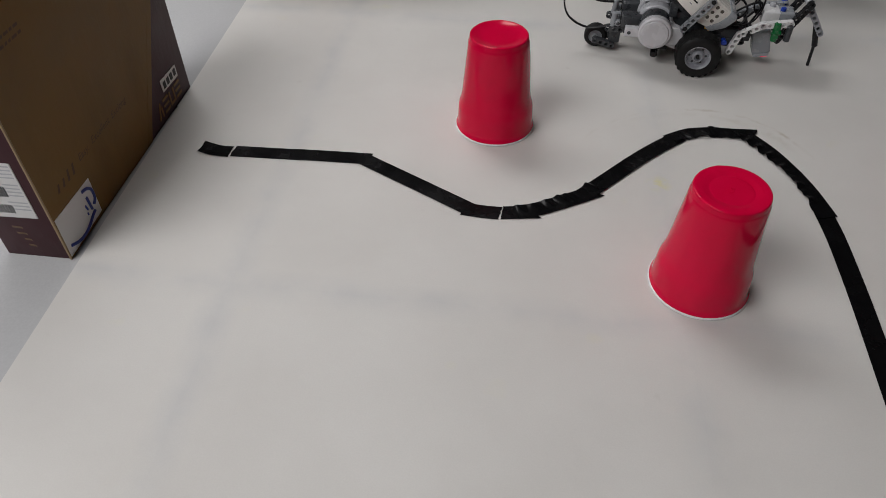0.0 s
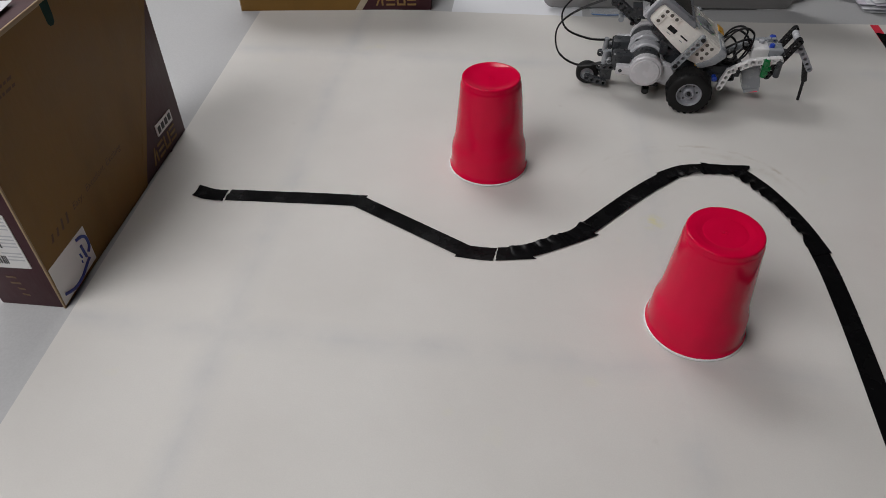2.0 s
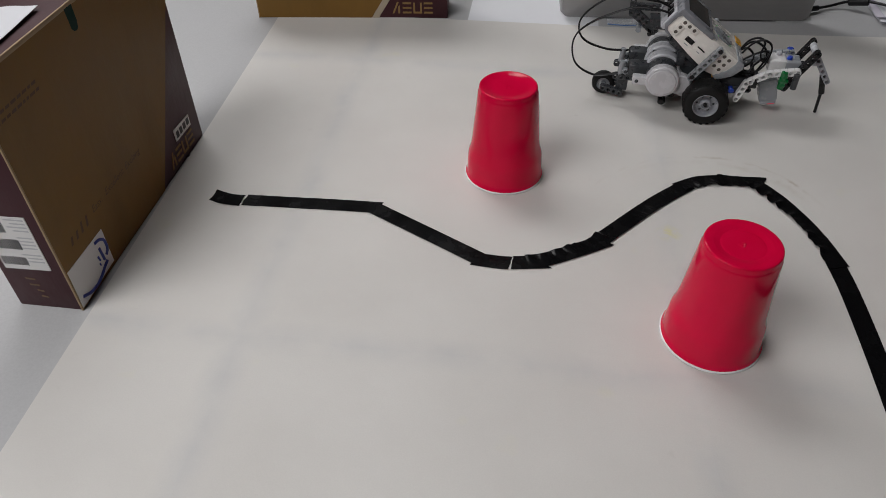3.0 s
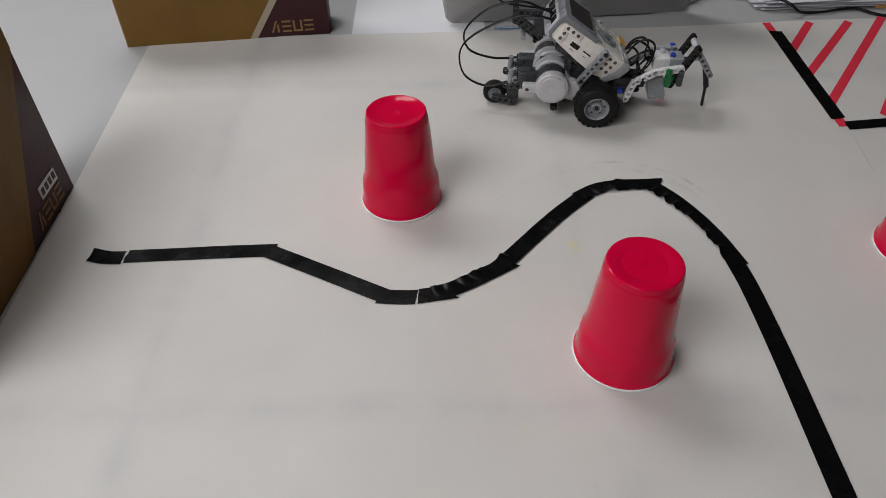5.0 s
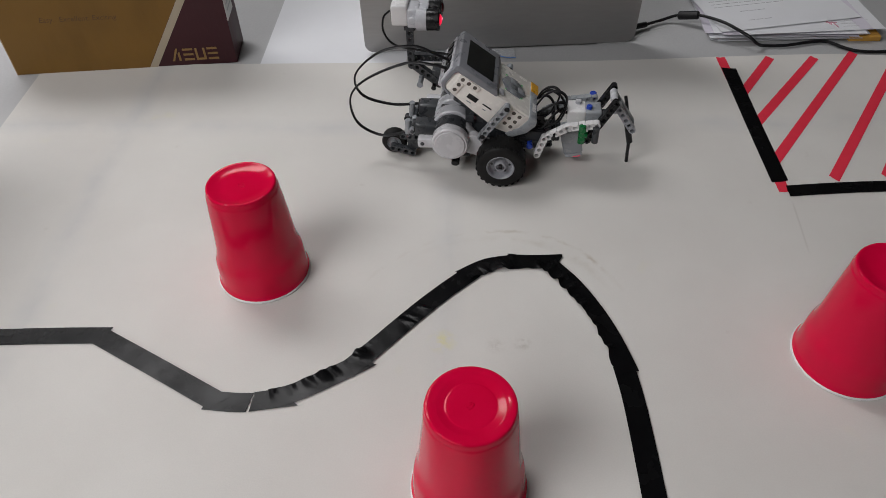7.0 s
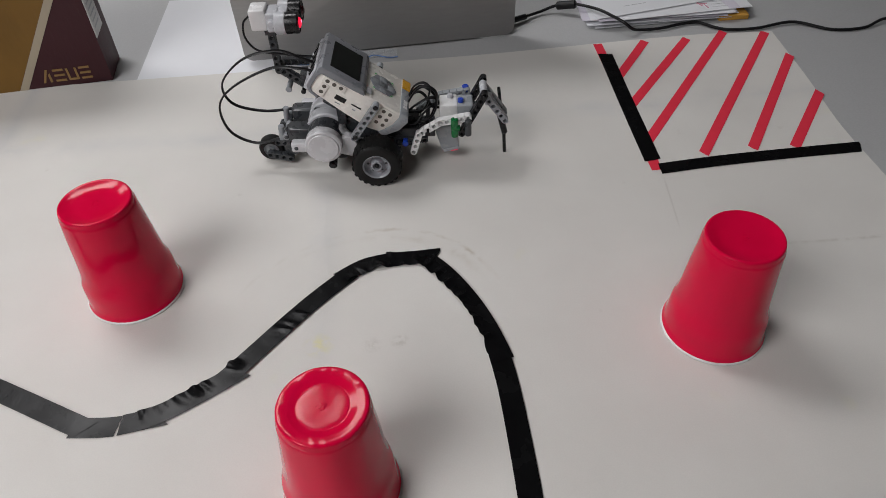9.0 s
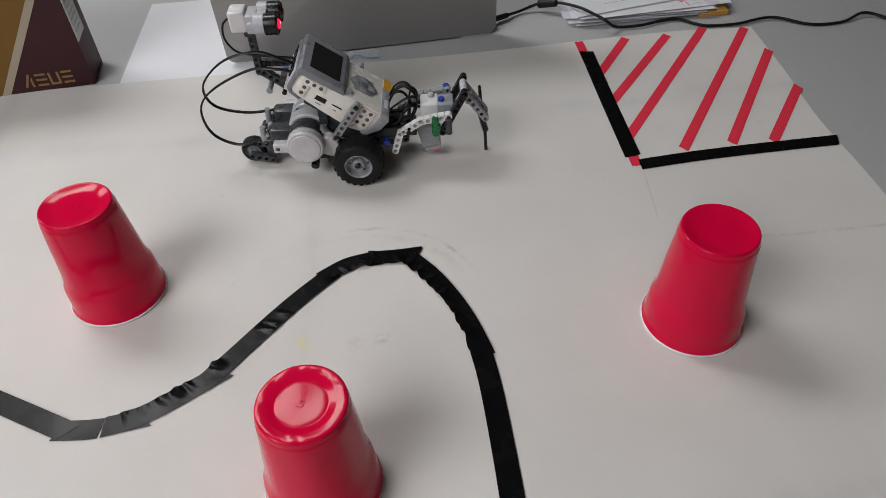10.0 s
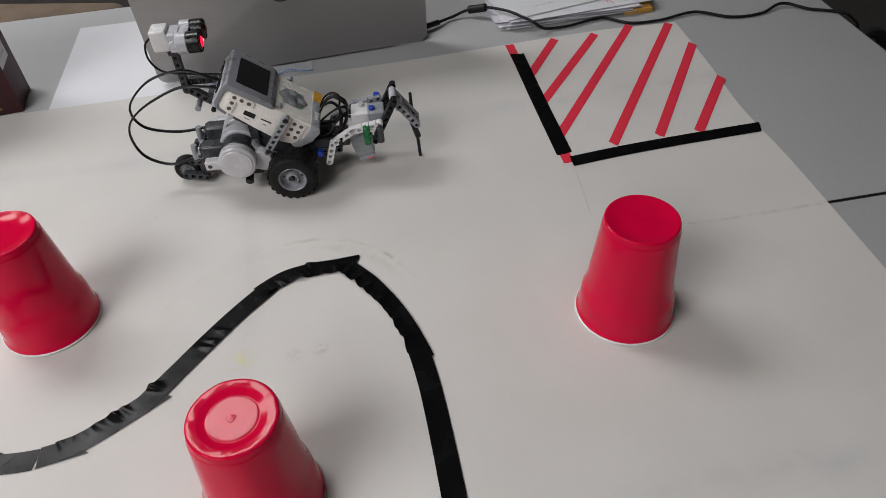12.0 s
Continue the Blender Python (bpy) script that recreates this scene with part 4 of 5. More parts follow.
def beam_mesh(n, m, half=0.0037, hole=0.00245):
    """A studless beam with n holes through it, along x from its first hole; holes run along z."""
    bm = bmesh.new()
    K = 16
    for i in range(n):
        cx = i * MOD
        rows = []
        for k in range(K):
            a = 2 * math.pi * k / K
            c, s = math.cos(a), math.sin(a)
            end = (i == 0 and c < 0) or (i == n - 1 and c > 0)
            if end:
                ox, oy = half * c, half * s
            else:
                q = max(abs(c) / (MOD / 2), abs(s) / half)
                ox, oy = c / q, s / q
            rows.append([bm.verts.new((cx + x, y, z)) for x, y, z in ((hole * c, hole * s, half), (ox, oy, half), (ox, oy, -half), (hole * c, hole * s, -half))])
        for k in range(K):
            a, b = rows[k], rows[(k + 1) % K]
            bm.faces.new((a[0], a[1], b[1], b[0]))
            bm.faces.new((a[2], a[3], b[3], b[2]))
            bm.faces.new((a[3], a[0], b[0], b[3]))
            am = 2 * math.pi * (k + 0.5) / K
            cm = math.cos(am)
            inner = abs(cm) > abs(math.sin(am)) * (MOD / 2) / half and not ((i == 0 and cm < 0) or (i == n - 1 and cm > 0))
            if not inner:
                bm.faces.new((a[1], a[2], b[2], b[1]))
    bmesh.ops.remove_doubles(bm, verts=bm.verts[:], dist=1e-6)
    bmesh.ops.recalc_face_normals(bm, faces=bm.faces[:])
    bm.transform(m)
    return bm


def beam(parent, name, p0, p1, y, material, n=None, label=""):
    """A beam in the plane of its y, from (x, z) to (x, z), holes facing sideways."""
    d = Vector((p1[0] - p0[0], p1[1] - p0[1]))
    n = n or max(2, round(d.length / MOD) + 1)
    ang = math.degrees(math.atan2(d.y, d.x))
    m = Matrix.Translation((p0[0], y, p0[1])) @ pose(0, 0, 0, 0, -ang, 0) @ pose(0, 0, 0, 90, 0, 0)
    return part(name, beam_mesh(n, m), material, parent, label)


def pin(parent, x, z, y0, y1, material, r=0.0024, name="pin"):
    return part(name, join(rod((x, y0, z), (x, y1, z), r, 14), rod((x, min(y0, y1) - 0.0004, z), (x, min(y0, y1) + 0.0008, z), r * 1.18, 14)), material, parent)


robot = thing("toy_robot", pose(-0.056, 0.172, 0.0, 0, 0, -4.6), "white and grey toy construction robot with wheels on the mat", "robot")


def robot_brick():
    B = pose(-0.047, 0, 0.137, 0, 36, 0)
    flip = Matrix(((1, 0, 0, 0), (0, 0, -1, 0), (0, 1, 0, 0), (0, 0, 0, 1)))   # outline in u, w; depth along -v
    prof = [(0.0, -0.003), (0.0, -0.026), (0.004, -0.0285), (0.045, -0.0335), (0.078, -0.036), (0.097, -0.031), (0.106, -0.018), (0.108, -0.004), (0.105, 0.0), (0.05, 0.0)]
    brick = part("control_brick", prism(prof, 0.070, B @ pose(0, 0.035, 0) @ flip, 0.0014), BRICK_WHITE, robot, "cream-white programmable control brick")
    sub = lambda name, bm, material, label="": part(name, bm, material, brick, label)
    bz = [(-0.003, -0.0075), (-0.003, 0.002), (-0.001, 0.0048), (0.048, 0.0048), (0.0525, 0.001), (0.0525, -0.0018), (0.003, -0.0030), (0.0005, -0.0075)]
    sub("screen_bezel", prism(bz, 0.0735, B @ pose(0, 0.03675, 0) @ flip, 0.0008), BEZEL_GREY, "grey bezel round the screen")
    sub("screen", rbox(0.0075, 0.0425, -0.0255, 0.0255, 0.0046, 0.0052, 0.0002, 1, B), SCREEN, "dark unlit screen")
    wrap = [(-0.0040, -0.004), (-0.0040, -0.0245), (0.0015, -0.0300), (0.0120, -0.0318), (0.0118, -0.0292), (0.0035, -0.0272), (0.0006, -0.0232), (0.0006, -0.004)]
    sub("rear_band", prism(wrap, 0.0728, B @ pose(0, 0.0364, 0) @ flip, 0.0007), BEZEL_GREY, "grey band round the rear end")
    sub("back_panel", rbox(-0.005, 0.001, -0.033, 0.033, -0.031, -0.004, 0.0012, 2, B), TOY_LIGHT, "grey end with cable sockets")
    for v in (-0.022, -0.0075, 0.0075, 0.022):
        sub("socket", rbox(-0.0062, -0.0045, v - 0.0048, v + 0.0048, -0.018, -0.008, 0.0004, 1, B), TOY_BLACK)
    band = [(0.094, -0.0345), (0.0985, -0.032), (0.1075, -0.0185), (0.1098, -0.004), (0.1065, 0.0010), (0.0965, 0.0010), (0.0985, -0.005), (0.097, -0.018), (0.089, -0.0335)]
    sub("end_band", prism(band, 0.0725, B @ pose(0, 0.03625, 0) @ flip, 0.0007), TOY_GREY, "grey end band")
    sub("orange_mark", rbox(0.0968, 0.1072, 0.015, 0.0335, 0.0008, 0.0018, 0.0003, 1, B), TOY_ORANGE)
    sub("band_print", join(*[rbox(0.1000, 0.1045, v, v + 0.0042, 0.0008, 0.0014, 0.0001, 1, B) for v in (-0.022, -0.0165, -0.011)]), TOY_WHITE)
    # buttons
    hexa = [(0.056, 0), (0.064, 0.0145), (0.082, 0.0145), (0.090, 0), (0.082, -0.0145), (0.064, -0.0145)]
    sub("button_plate", prism(hexa, 0.0009, B, 0.0003), BEZEL_GREY)
    sub("centre_button", rbox(0.0685, 0.0775, -0.0040, 0.0040, 0.0008, 0.0016, 0.0005, 2, B), TOY_MID)
    for du, dv in ((0.0105, 0), (-0.0105, 0), (0, 0.0105), (0, -0.0105)):
        sub("arrow_button", rbox(0.073 + du - 0.0045, 0.073 + du + 0.0045, dv - 0.0045, dv + 0.0045, 0.0008, 0.0014, 0.0005, 2, B), TOY_GREY)
    sub("back_button", rbox(0.0535, 0.060, -0.030, -0.020, 0.0, 0.0020, 0.0012, 2, B), TOY_LIGHT)
    glow = [rbox(0.061, 0.0632, s * 0.0140 - 0.0006, s * 0.0140 + 0.0006, 0.0009, 0.0013, 0, 1, B) for s in (-1, 1)] + [rbox(0.083, 0.0852, s * 0.0132 - 0.0006, s * 0.0132 + 0.0006, 0.0009, 0.0013, 0, 1, B) for s in (-1, 1)]
    sub("status_light", join(*glow), GREEN_GLOW)
    for s in (-1, 1):
        f = s * 0.035
        lo, hi = min(f, f + s * 0.0016), max(f, f + s * 0.0016)
        sub("side_pad", rbox(0.0070, 0.0335, lo, hi, -0.0112, -0.0035, 0.0007, 2, B), BRICK_WHITE)
        sub("side_pad", rbox(0.0070, 0.0165, lo, hi, -0.0268, -0.0114, 0.0007, 2, B), BRICK_WHITE)
        sub("side_pad", rbox(0.0755, 0.0930, lo, hi, -0.0270, -0.0025, 0.0007, 2, B), BRICK_WHITE)
        # flush brown discs stand in for the shaded depth of the peg holes
        holes = [(0.012, -0.007), (0.020, -0.007), (0.028, -0.007), (0.012, -0.0145), (0.012, -0.022), (0.0802, -0.0065), (0.0882, -0.0065), (0.0802, -0.0145), (0.0882, -0.0145), (0.0802, -0.0225), (0.0882, -0.0225)]
        top = f + s * 0.0017
        for u, w in holes:
            sub("peg_hole_disc", rod((B @ Vector((u, f, w))), (B @ Vector((u, top, w))), 0.0023, 14, 0.0001), HOLE_SHADE)
        if s < 0:
            sub("usb_slot", rbox(0.0275, 0.0400, f - 0.0006, f - 0.0002, -0.0225, -0.0165, 0.0002, 1, B), TOY_BLACK)
            sub("card_slot", rbox(0.0465, 0.0585, f - 0.0006, f - 0.0002, -0.0195, -0.0178, 0.0002, 1, B), TOY_BLACK)
            sub("side_print", join(rbox(0.0305, 0.0365, -0.0354, -0.0350, -0.0265, -0.0255, 0, 1, B), rbox(0.0505, 0.0545, -0.0354, -0.0350, -0.0245, -0.0235, 0, 1, B)), TOY_GREY)
        else:
            sub("speaker_grille", join(*[rbox(0.042 + 0.0045 * i, 0.044 + 0.0045 * i, f, f + 0.0004, -0.024 - 0.0004 * i, -0.010, 0.0001, 1, B) for i in range(7)]), TOY_GREY)
    part("battery_tray", rbox(0.022, 0.082, -0.022, 0.022, -0.043, -0.033, 0.002, 2, B), TOY_DARK, robot, "dark grey underside of the brick")


def robot_wheel(y, s):
    """One wheel with its outer face turned to the side s."""
    m = pose(0.0025, y, 0.0282, -90 * s, 0, 0)
    w = 0.0130
    tyre = lathe([(0.0158, -w), (0.0215, -w - 0.0006), (0.0255, -w + 0.0006), (0.0271, -w + 0.0024), (0.0277, -w + 0.005), (0.0279, 0), (0.0277, w - 0.005), (0.0271, w - 0.0024), (0.0255, w - 0.0004), (0.0215, w + 0.0008), (0.0158, w), (0.0153, w - 0.004), (0.0153, -w + 0.004), (0.0158, -w)], 48, m)
    blocks = []
    for k in range(22):
        for side in (-1, 1):
            a = 360 / 22 * (k + (0.5 if side > 0 else 0))
            blocks.append(rbox(0.0266, 0.0280, -0.0021, 0.0021, side * 0.0100 - 0.0026, side * 0.0100 + 0.0020, 0.0005, 1, m @ pose(0, 0, 0, 0, 0, a)))
            blocks.append(rbox(0.0268, 0.0281, -0.0016, 0.0016, side * 0.004 - 0.003, side * 0.004 + 0.003, 0, 1, m @ pose(0, 0, 0, 0, 0, a + 5)))
    wheel = part("wheel", join(tyre, *blocks), TYRE, robot, "black rubber tyre with blocky tread")
    rim = lathe([(0.0153, w - 0.0045), (0.0159, w - 0.0005), (0.0152, w + 0.0003), (0.0140, w - 0.0010), (0.0132, w - 0.0070), (0.0122, w - 0.0078), (0.0080, w - 0.0078), (0.0070, w - 0.0030), (0.0060, w - 0.0016), (0.0046, w - 0.0016), (0.0043, w - 0.0050), (0, w - 0.0050)], 48, m)
    part("rim", rim, RIM_GREY, wheel, "grey plastic rim")
    part("hub_holes", join(*[lathe([(0.0016, w - 0.0077), (0, w - 0.0076)], 10, m @ pose(0.0101 * math.cos(k * 1.047), 0.0101 * math.sin(k * 1.047), 0)) for k in range(6)]), TOY_DARK, wheel)
    part("axle_end", join(rod(m @ Vector((0, 0, w - 0.012)), m @ Vector((0, 0, w - 0.001)), 0.0023, 12)), TOY_BLACK, wheel)


def robot_motor(s):
    """A large motor lying along the axle line on the side s."""
    cx, cz = -0.055, 0.0500
    seg = [("end_disc", 0.040, 0.052, 0.0208, TOY_PALE), ("dark_ring", 0.020, 0.040, 0.0200, TOY_DARK), ("grey_ring", 0.004, 0.020, 0.0228, TOY_LIGHT)]
    body = None
    for name, y0, y1, r, material in seg:
        bm = rod((cx, s * y0, cz), (cx, s * y1, cz), r, 40, 0.0016)
        if body is None:
            body = part("motor", bm, material, robot, "round grey and white drive motor")
            part("disc_boss", lathe([(0, 0.0015), (0.0165, 0.0015), (0.0172, 0.0008), (0.0172, 0)], 36, along((cx, s * 0.052, cz), (cx, s * 0.06, cz))), TOY_PALE, body)
        else:
            part(name, bm, material, body)
    arm = [(-0.060, 0.036), (-0.050, 0.030), (-0.010, 0.018), (0.006, 0.020), (0.009, 0.030), (0.002, 0.037), (-0.022, 0.044), (-0.036, 0.060), (-0.046, 0.066)]
    up = Matrix(((1, 0, 0, 0), (0, 0, -1, 0), (0, 1, 0, 0), (0, 0, 0, 1)))
    y_hi = 0.034 if s > 0 else -0.022
    part("gear_arm", prism(arm, 0.012, pose(0, y_hi, 0) @ up, 0.0015), TOY_PALE, body, "light grey gear housing")
    part("gear_disc", rod((-0.031, s * 0.030, 0.0435), (-0.031, s * 0.0415, 0.0435), 0.0125, 28, 0.0012), TOY_PALE, body)
    tail = rbox(-0.098, -0.062, min(s * 0.010, s * 0.028), max(s * 0.010, s * 0.028), 0.042, 0.059, 0.003, 3)
    part("socket_block", tail, TOY_DARK, body, "dark grey cable socket block")
    part("socket", rbox(-0.0990, -0.0975, min(s * 0.014, s * 0.026), max(s * 0.014, s * 0.026), 0.046, 0.057, 0.0004, 1), TOY_BLACK, body)
    part("rear_lug", rbox(-0.092, -0.072, min(s * 0.036, s * 0.047), max(s * 0.036, s * 0.047), 0.0405, 0.0520, 0.0018, 3), TOY_PALE, body)
    part("lug_hole", rod((-0.0865, s * 0.0465, 0.0462), (-0.0865, s * 0.0473, 0.0462), 0.0024, 14, 0.0001), TOY_DARK, body)


def robot_caster():
    c = part("caster_wheel", lathe([(0.009, -0.007), (0.0135, -0.007), (0.0152, -0.004), (0.0152, 0.004), (0.0135, 0.007), (0.009, 0.007)], 32, pose(-0.127, 0, 0.0154, 90, 0, 0)), TYRE, robot, "small black trailing wheel")
    part("rim", lathe([(0, 0.006), (0.003, 0.006), (0.004, 0.004), (0.008, 0.004), (0.009, 0.0068), (0.009, -0.0068), (0.008, -0.004), (0, -0.004)], 24, pose(-0.127, 0, 0.0154, 90, 0, 0)), TOY_GREY, c)
    for y in (-0.0125, 0.0125):
        beam(robot, "caster_arm", (-0.127, 0.0145), (-0.103, 0.0085), y, TOY_DARK, 4)
    part("caster_block", rbox(-0.110, -0.095, -0.012, 0.012, 0.012, 0.036, 0.0015), TOY_DARK, robot)
    for y in (-0.018, 0.018):
        beam(robot, "rear_beam", (-0.113, 0.036), (-0.089, 0.036), y, TOY_DARK, 4)
        part("upright_pin", rod((-0.108, y, 0.036), (-0.106, y, 0.058), 0.0036, 14), TOY_GREY, robot)
    part("cross_axle", rod((-0.101, -0.026, 0.046), (-0.101, 0.026, 0.046), 0.0024, 12), TOY_DARK, robot)
    for y in (-0.022, 0.022, 0.0):
        part("bush", rod((-0.101, y - 0.003, 0.046), (-0.101, y + 0.003, 0.046), 0.0042, 14), TOY_GREY, robot)


def robot_sensor_mast():
    y = 0.018
    beam(robot, "mast_beam", (-0.104, 0.156), (-0.104, 0.108), y, TOY_DARK, 7)
    beam(robot, "mast_beam", (-0.104, 0.110), (-0.072, 0.084), y, TOY_DARK, 6)
    beam(robot, "mast_brace", (-0.096, 0.112), (-0.066, 0.088), y - 0.009, TOY_DARK, 5)
    beam(robot, "mast_bracket", (-0.100, 0.1135), (-0.060, 0.1135), y + 0.009, TOY_DARK, 6)
    part("mast_block", rbox(-0.080, -0.058, y - 0.012, y + 0.006, 0.093, 0.108, 0.0015), TOY_DARK, robot)
    pin(robot, -0.093, 0.094, y - 0.020, y + 0.006, TOY_GREY, 0.0030)
    pin(robot, -0.078, 0.088, y - 0.016, y + 0.006, TOY_BLACK)
    head = part("distance_sensor", rbox(-0.124, -0.104, y - 0.012, y + 0.012, 0.160, 0.186, 0.0025, 3), TOY_WHITE, robot, "white and grey distance sensor with two eyes")
    part("sensor_middle", rbox(-0.105, -0.090, y - 0.013, y + 0.013, 0.158, 0.182, 0.0025, 3), TOY_LIGHT, head)
    part("sensor_foot", rbox(-0.110, -0.096, y - 0.009, y + 0.009, 0.153, 0.160, 0.001), TOY_DARK, head)
    part("socket", rbox(-0.1248, -0.1236, y - 0.006, y + 0.006, 0.166, 0.178, 0.0003, 1), TOY_BLACK, head)
    part("sensor_plate", join(*[rod((-0.093, y + d, 0.1715), (-0.080, y + d, 0.1715), 0.0128, 32, 0.001) for d in (-0.0155, 0.0155)], rbox(-0.093, -0.080, y - 0.0155, y + 0.0155, 0.162, 0.181, 0.001)), TOY_LIGHT, head)
    for d in (-0.0155, 0.0155):
        eye = part("sensor_eye", lathe([(0.0124, 0), (0.0126, 0.001), (0.0126, 0.014), (0.0118, 0.0150), (0.0106, 0.0150), (0.0100, 0.0135), (0, 0.0130)], 32, along((-0.0805, y + d, 0.1715), (-0.05, y + d, 0.1715))), TOY_BLACK, head, "black round sensor eye")
        part("eye_lens", lathe([(0.0098, 0), (0.0085, 0.0014), (0.005, 0.0024), (0, 0.0028)], 24, along((-0.0672, y + d, 0.1715), (-0.05, y + d, 0.1715))), RED_LENS, eye, "dark red lens")
        part("eye_glow", lathe([(0.0066, 0), (0.0056, 0.0014), (0.003, 0.0024), (0, 0.0027)], 20, along((-0.0655, y + d, 0.1715), (-0.05, y + d, 0.1715))), RED_GLOW if d < 0 else RED_LENS, eye, "glowing red light")
        if d < 0:
            part("eye_core", lathe([(0.0022, 0), (0.0016, 0.0008), (0, 0.0010)], 14, along((-0.0633, y + d + 0.001, 0.1725), (-0.05, y + d + 0.001, 0.1725))), RED_CORE, eye, "bright middle of the light")
    part("eye_bridge", rbox(-0.082, -0.068, y - 0.008, y + 0.008, 0.166, 0.178, 0.002), TOY_BLACK, head)
    part("sensor_stub", rod((-0.098, y - 0.0125, 0.171), (-0.098, y - 0.020, 0.171), 0.0046, 18), TOY_LIGHT, head)
    pivot = Matrix.Translation((-0.104, y, 0.157))
    head.matrix_basis = pivot @ pose(0, 0, 0, 0, 0, 1) @ Matrix.Scale(0.90, 4) @ pivot.inverted()


def robot_front():
    for y, material, lab in ((-0.0265, TOY_WHITE, "white angled beam"), (0.0265, TOY_GREY, "grey angled beam")):
        beam(robot, "angled_beam", (0.0745, 0.0625), (0.1060, 0.0680), y, material, 5, lab)
        beam(robot, "angled_beam", (0.0745, 0.0625), (0.0500, 0.0470), y, material, 4, lab)
        beam(robot, "angled_beam", (0.0500, 0.0470), (0.0430, 0.0245), y, material, 4, lab)
    part("front_block", rbox(0.012, 0.050, -0.020, 0.020, 0.026, 0.050, 0.002), TOY_DARK, robot)
    for y in (-0.0185, 0.0185):
        beam(robot, "chassis_beam", (0.000, 0.0365), (0.056, 0.0345), y, TOY_DARK, 8)
    pin(robot, 0.034, 0.0360, -0.030, 0.030, TOY_BLUE, 0.0030)
    pin(robot, 0.060, 0.0500, -0.032, 0.032, TOY_BLACK)
    touch = part("touch_sensor", rbox(0.074, 0.0945, -0.012, 0.012, 0.056, 0.0735, 0.002, 3), TOY_WHITE, robot, "white and grey touch sensor")
    part("sensor_nose", rbox(0.0935, 0.1120, -0.0118, 0.0118, 0.057, 0.0728, 0.002, 3), TOY_GREY, touch)
    part("touch_button", rod((0.112, 0, 0.066), (0.117, 0, 0.066), 0.0040, 16), TOY_DARK, touch)
    part("blue_pin", rod((0.098, -0.003, 0.0715), (0.098, -0.003, 0.0765), 0.0034, 14), TOY_BLUE, touch)
    part("grey_pin", rod((0.086, 0.006, 0.0725), (0.086, 0.006, 0.0770), 0.0034, 14), TOY_LIGHT, touch)
    TILT = Matrix.Translation((0.0785, -0.004, 0.0465)) @ pose(0, 0, 0, 0, -14, 0) @ Matrix.Translation((-0.089, 0, -0.0455))
    colour = part("light_sensor", rbox(0.078, 0.100, -0.012, 0.012, 0.0165, 0.047, 0.002, 3, TILT), TOY_GREY, robot, "grey downward light sensor")
    part("sensor_base", rbox(0.0795, 0.0985, -0.0125, 0.0125, 0.0125, 0.0170, 0.001, 2, TILT), TOY_GREY, colour)
    part("sensor_glow", rbox(0.088, 0.0965, -0.0128, -0.006, 0.0120, 0.0130, 0.0003, 1, TILT), RED_DIM, colour, "faint red light underneath")
    part("sensor_holder", rbox(0.046, 0.068, -0.009, 0.009, 0.030, 0.048, 0.0015), TOY_DARK, robot)
    for z in (0.0520, 0.0640):
        pin(robot, 0.0905, z, -0.0345, -0.0225, TOY_GREEN, 0.0034, "green_connector")
    part("green_connector", rod((0.0905, -0.031, 0.0455), (0.0905, -0.031, 0.0690), 0.0040, 16), TOY_GREEN, robot, "green connector peg")
    part("green_connector", rod((0.0865, -0.0315, 0.0570), (0.0965, -0.0315, 0.0570), 0.0036, 16), TOY_GREEN, robot)
    part("blue_connector", rod((0.104, 0.031, 0.050), (0.104, 0.031, 0.072), 0.0040, 16), TOY_BLUE, robot, "blue connector peg")
    part("grey_peg", rod((0.1055, -0.0315, 0.0470), (0.1055, -0.0315, 0.0670), 0.0038, 16), TOY_DARK, robot)
    # bumper arms
    for y in (-0.0165, 0.0165):
        beam(robot, "bumper_arm", (0.0985, 0.0400), (0.1235, 0.0880), y, TOY_BLACK, 8)
    part("bumper_axle", rod((0.1235, -0.022, 0.0880), (0.1235, 0.022, 0.0880), 0.0024, 12), TOY_BLACK, robot)
    part("bumper_bush", rod((0.1235, -0.010, 0.0880), (0.1235, 0.010, 0.0880), 0.0042, 16), TOY_LIGHT, robot)
    beam(robot, "bumper_beam", (0.1255, 0.0835), (0.1450, 0.0550), -0.0080, RIM_GREY, 6)
    beam(robot, "bumper_beam", (0.1255, 0.0835), (0.1450, 0.0550), 0.0080, TOY_GREY, 6)
    part("bumper_joint", rbox(0.1255, 0.1335, -0.0045, 0.0045, 0.067, 0.080, 0.001), TOY_LIGHT, robot)
    part("feeler", rod((0.1415, -0.006, 0.0590), (0.1485, -0.006, 0.0310), 0.0036, 14), TOY_BLACK, robot, "black feeler rod")
    part("feeler_tip", rod((0.1475, -0.006, 0.0340), (0.1490, -0.006, 0.0030), 0.0020, 12), TOY_BLACK, robot)
    part("cross_feeler", rod((0.1440, -0.006, 0.0550), (0.1440, 0.045, 0.0590), 0.0020, 12), TOY_BLACK, robot)


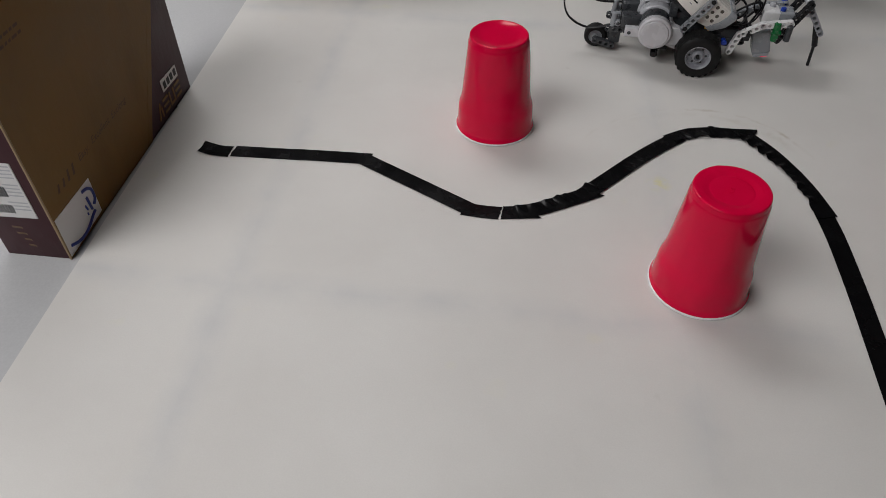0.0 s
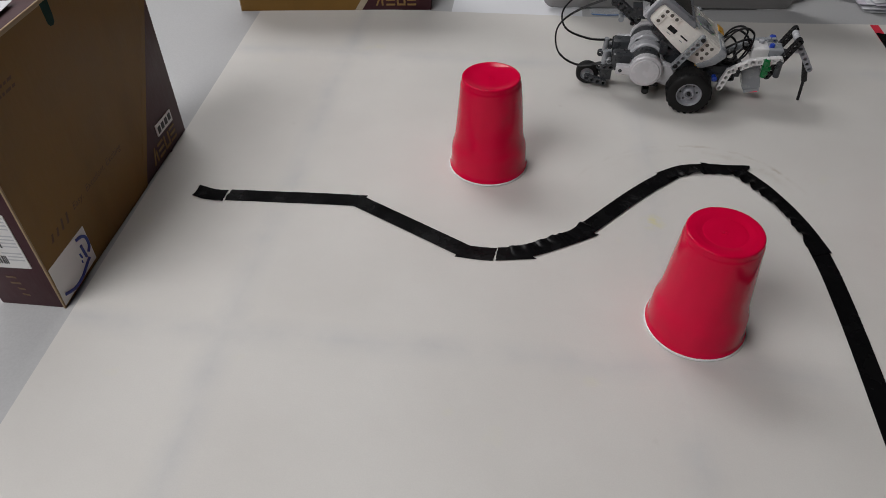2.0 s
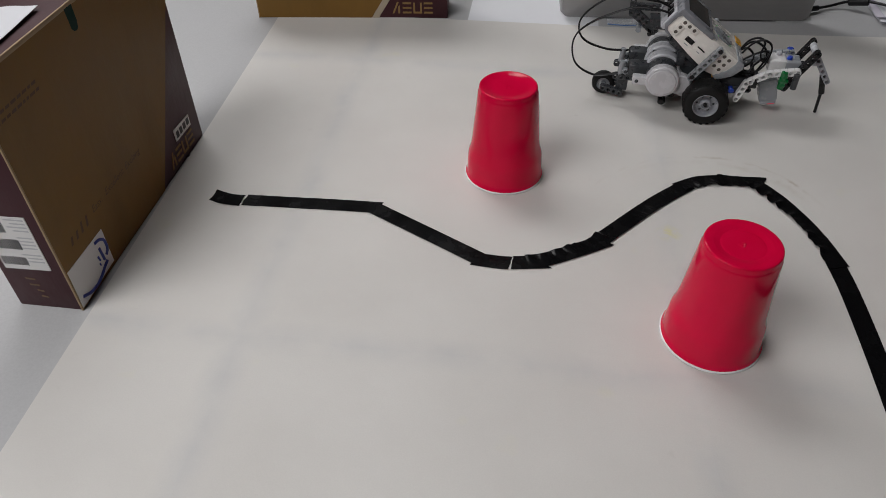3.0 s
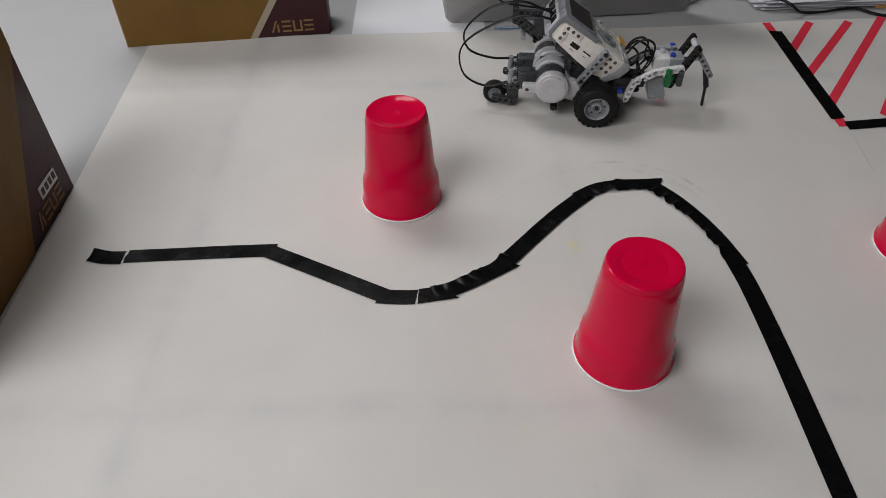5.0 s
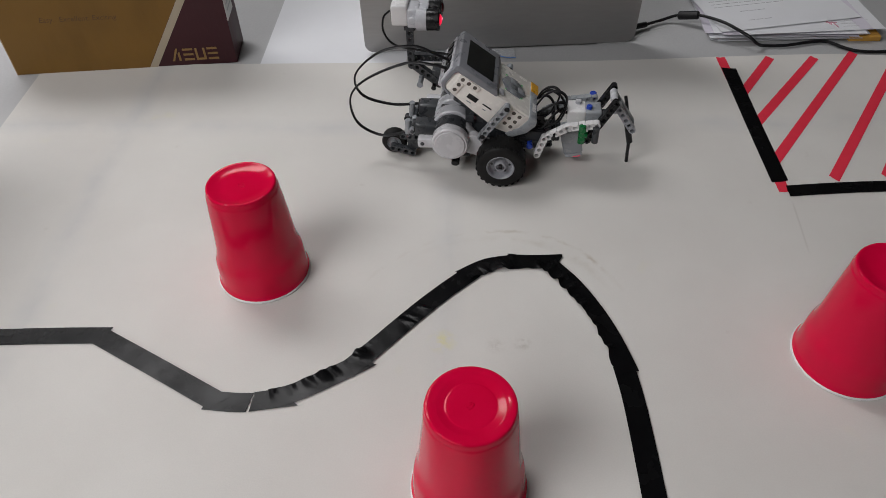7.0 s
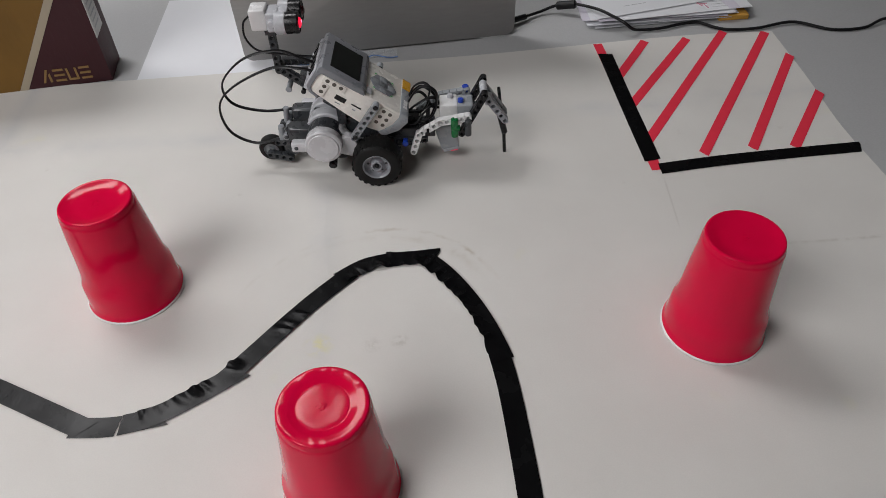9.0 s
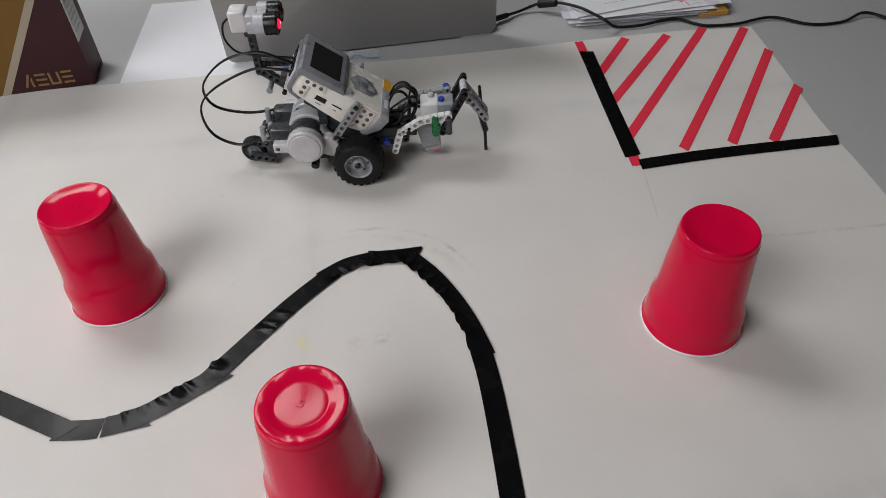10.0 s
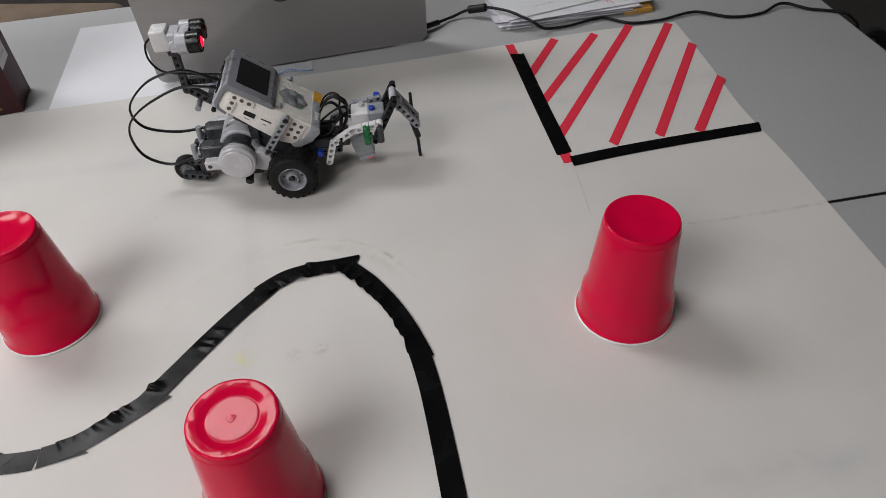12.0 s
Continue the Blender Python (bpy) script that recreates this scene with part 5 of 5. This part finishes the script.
def robot_links():
    """Beams between brick and chassis."""
    beam(robot, "side_beam", (0.0065, 0.0945), (-0.0240, 0.0510), -0.0405, TOY_GREY, 7)
    beam(robot, "side_beam", (0.0065, 0.0945), (-0.0240, 0.0510), 0.0405, TOY_GREY, 7)
    for s in (-1, 1):
        pin(robot, 0.0065, 0.0945, s * 0.036, s * 0.0450, TOY_BLACK)
        pin(robot, -0.0195, 0.0575, s * 0.034, s * 0.0450, TOY_BLACK)
        part("wheel_axle", rod((0, s * 0.020, 0.0282), (0, s * 0.050, 0.0282), 0.0024, 12), TOY_DARK, robot)
        part("support_post", rbox(-0.040, -0.030, min(s * 0.012, s * 0.022), max(s * 0.012, s * 0.022), 0.060, 0.094, 0.001), TOY_DARK, robot)
    part("chassis_core", rbox(-0.070, 0.018, -0.0165, 0.0165, 0.034, 0.066, 0.002), TOY_DARK, robot)
    part("belly_beam", rbox(-0.058, -0.034, -0.030, 0.030, 0.018, 0.029, 0.0015), TOY_BLACK, robot)
    for s in (-1, 1):
        part("belly_lug", rod((-0.050, s * 0.030, 0.020), (-0.050, s * 0.042, 0.016), 0.0048, 14), TOY_BLACK, robot)
    pin(robot, 0.010, 0.050, -0.026, 0.026, TOY_ORANGE, 0.0030)


def robot_cables():
    rb = lambda pts, **k: part("cable", tube(pts, 0.00115, 8, 9, k.get("flat", 2.1), k.get("side", (0, 1, 0))), RUBBER, robot, "flat black cable")
    rb([(-0.052, -0.0075, 0.127), (-0.070, -0.006, 0.134), (-0.098, 0.000, 0.141), (-0.137, 0.002, 0.131), (-0.167, 0.004, 0.101), (-0.162, 0.006, 0.073), (-0.130, 0.012, 0.058), (-0.099, 0.020, 0.055)])
    rb([(-0.054, -0.022, 0.127), (-0.075, -0.020, 0.131), (-0.106, -0.014, 0.128), (-0.152, -0.010, 0.104), (-0.173, -0.008, 0.078), (-0.168, -0.010, 0.046), (-0.141, -0.014, 0.032), (-0.112, -0.018, 0.040), (-0.097, -0.020, 0.050)])
    rb([(-0.1245, 0.018, 0.172), (-0.132, 0.018, 0.164), (-0.133, 0.017, 0.148), (-0.122, 0.015, 0.134), (-0.095, 0.012, 0.130), (-0.054, 0.0085, 0.127)], flat=1.2)
    rb([(0.036, 0.010, 0.066), (0.045, 0.010, 0.085), (0.056, 0.004, 0.094), (0.064, -0.002, 0.091), (0.062, -0.004, 0.078), (0.066, -0.004, 0.068), (0.075, -0.003, 0.066)], side=(0.3, 1, 0))
    rb([(0.034, -0.008, 0.062), (0.048, -0.012, 0.076), (0.062, -0.012, 0.084), (0.071, -0.008, 0.080), (0.066, -0.006, 0.062), (0.060, -0.006, 0.048), (0.066, -0.004, 0.038), (0.079, -0.003, 0.034)], side=(0.3, 1, 0))
    rb([(0.036, -0.002, 0.068), (0.048, -0.006, 0.090), (0.060, -0.010, 0.098), (0.0705, -0.012, 0.092), (0.071, -0.012, 0.076), (0.066, -0.010, 0.060), (0.054, -0.010, 0.052), (0.042, -0.010, 0.054)], side=(0.3, 1, 0))
    rb([(0.038, 0.014, 0.070), (0.052, 0.010, 0.086), (0.066, 0.004, 0.082), (0.072, 0.000, 0.072), (0.078, 0.0, 0.068)], side=(0.3, 1, 0))
    rb([(0.032, 0.020, 0.062), (0.050, 0.024, 0.070), (0.060, 0.020, 0.060), (0.052, 0.014, 0.050), (0.034, 0.012, 0.050)], side=(0.3, 1, 0))
    rb([(0.030, -0.018, 0.060), (0.046, -0.022, 0.058), (0.056, -0.014, 0.066), (0.066, -0.004, 0.070), (0.076, 0.002, 0.068)], side=(0.3, 1, 0))


robot_brick()
for s in (-1, 1):
    robot_wheel(s * 0.049, s)
    robot_motor(s)
robot_caster()
robot_sensor_mast()
robot_front()
robot_links()
robot_cables()
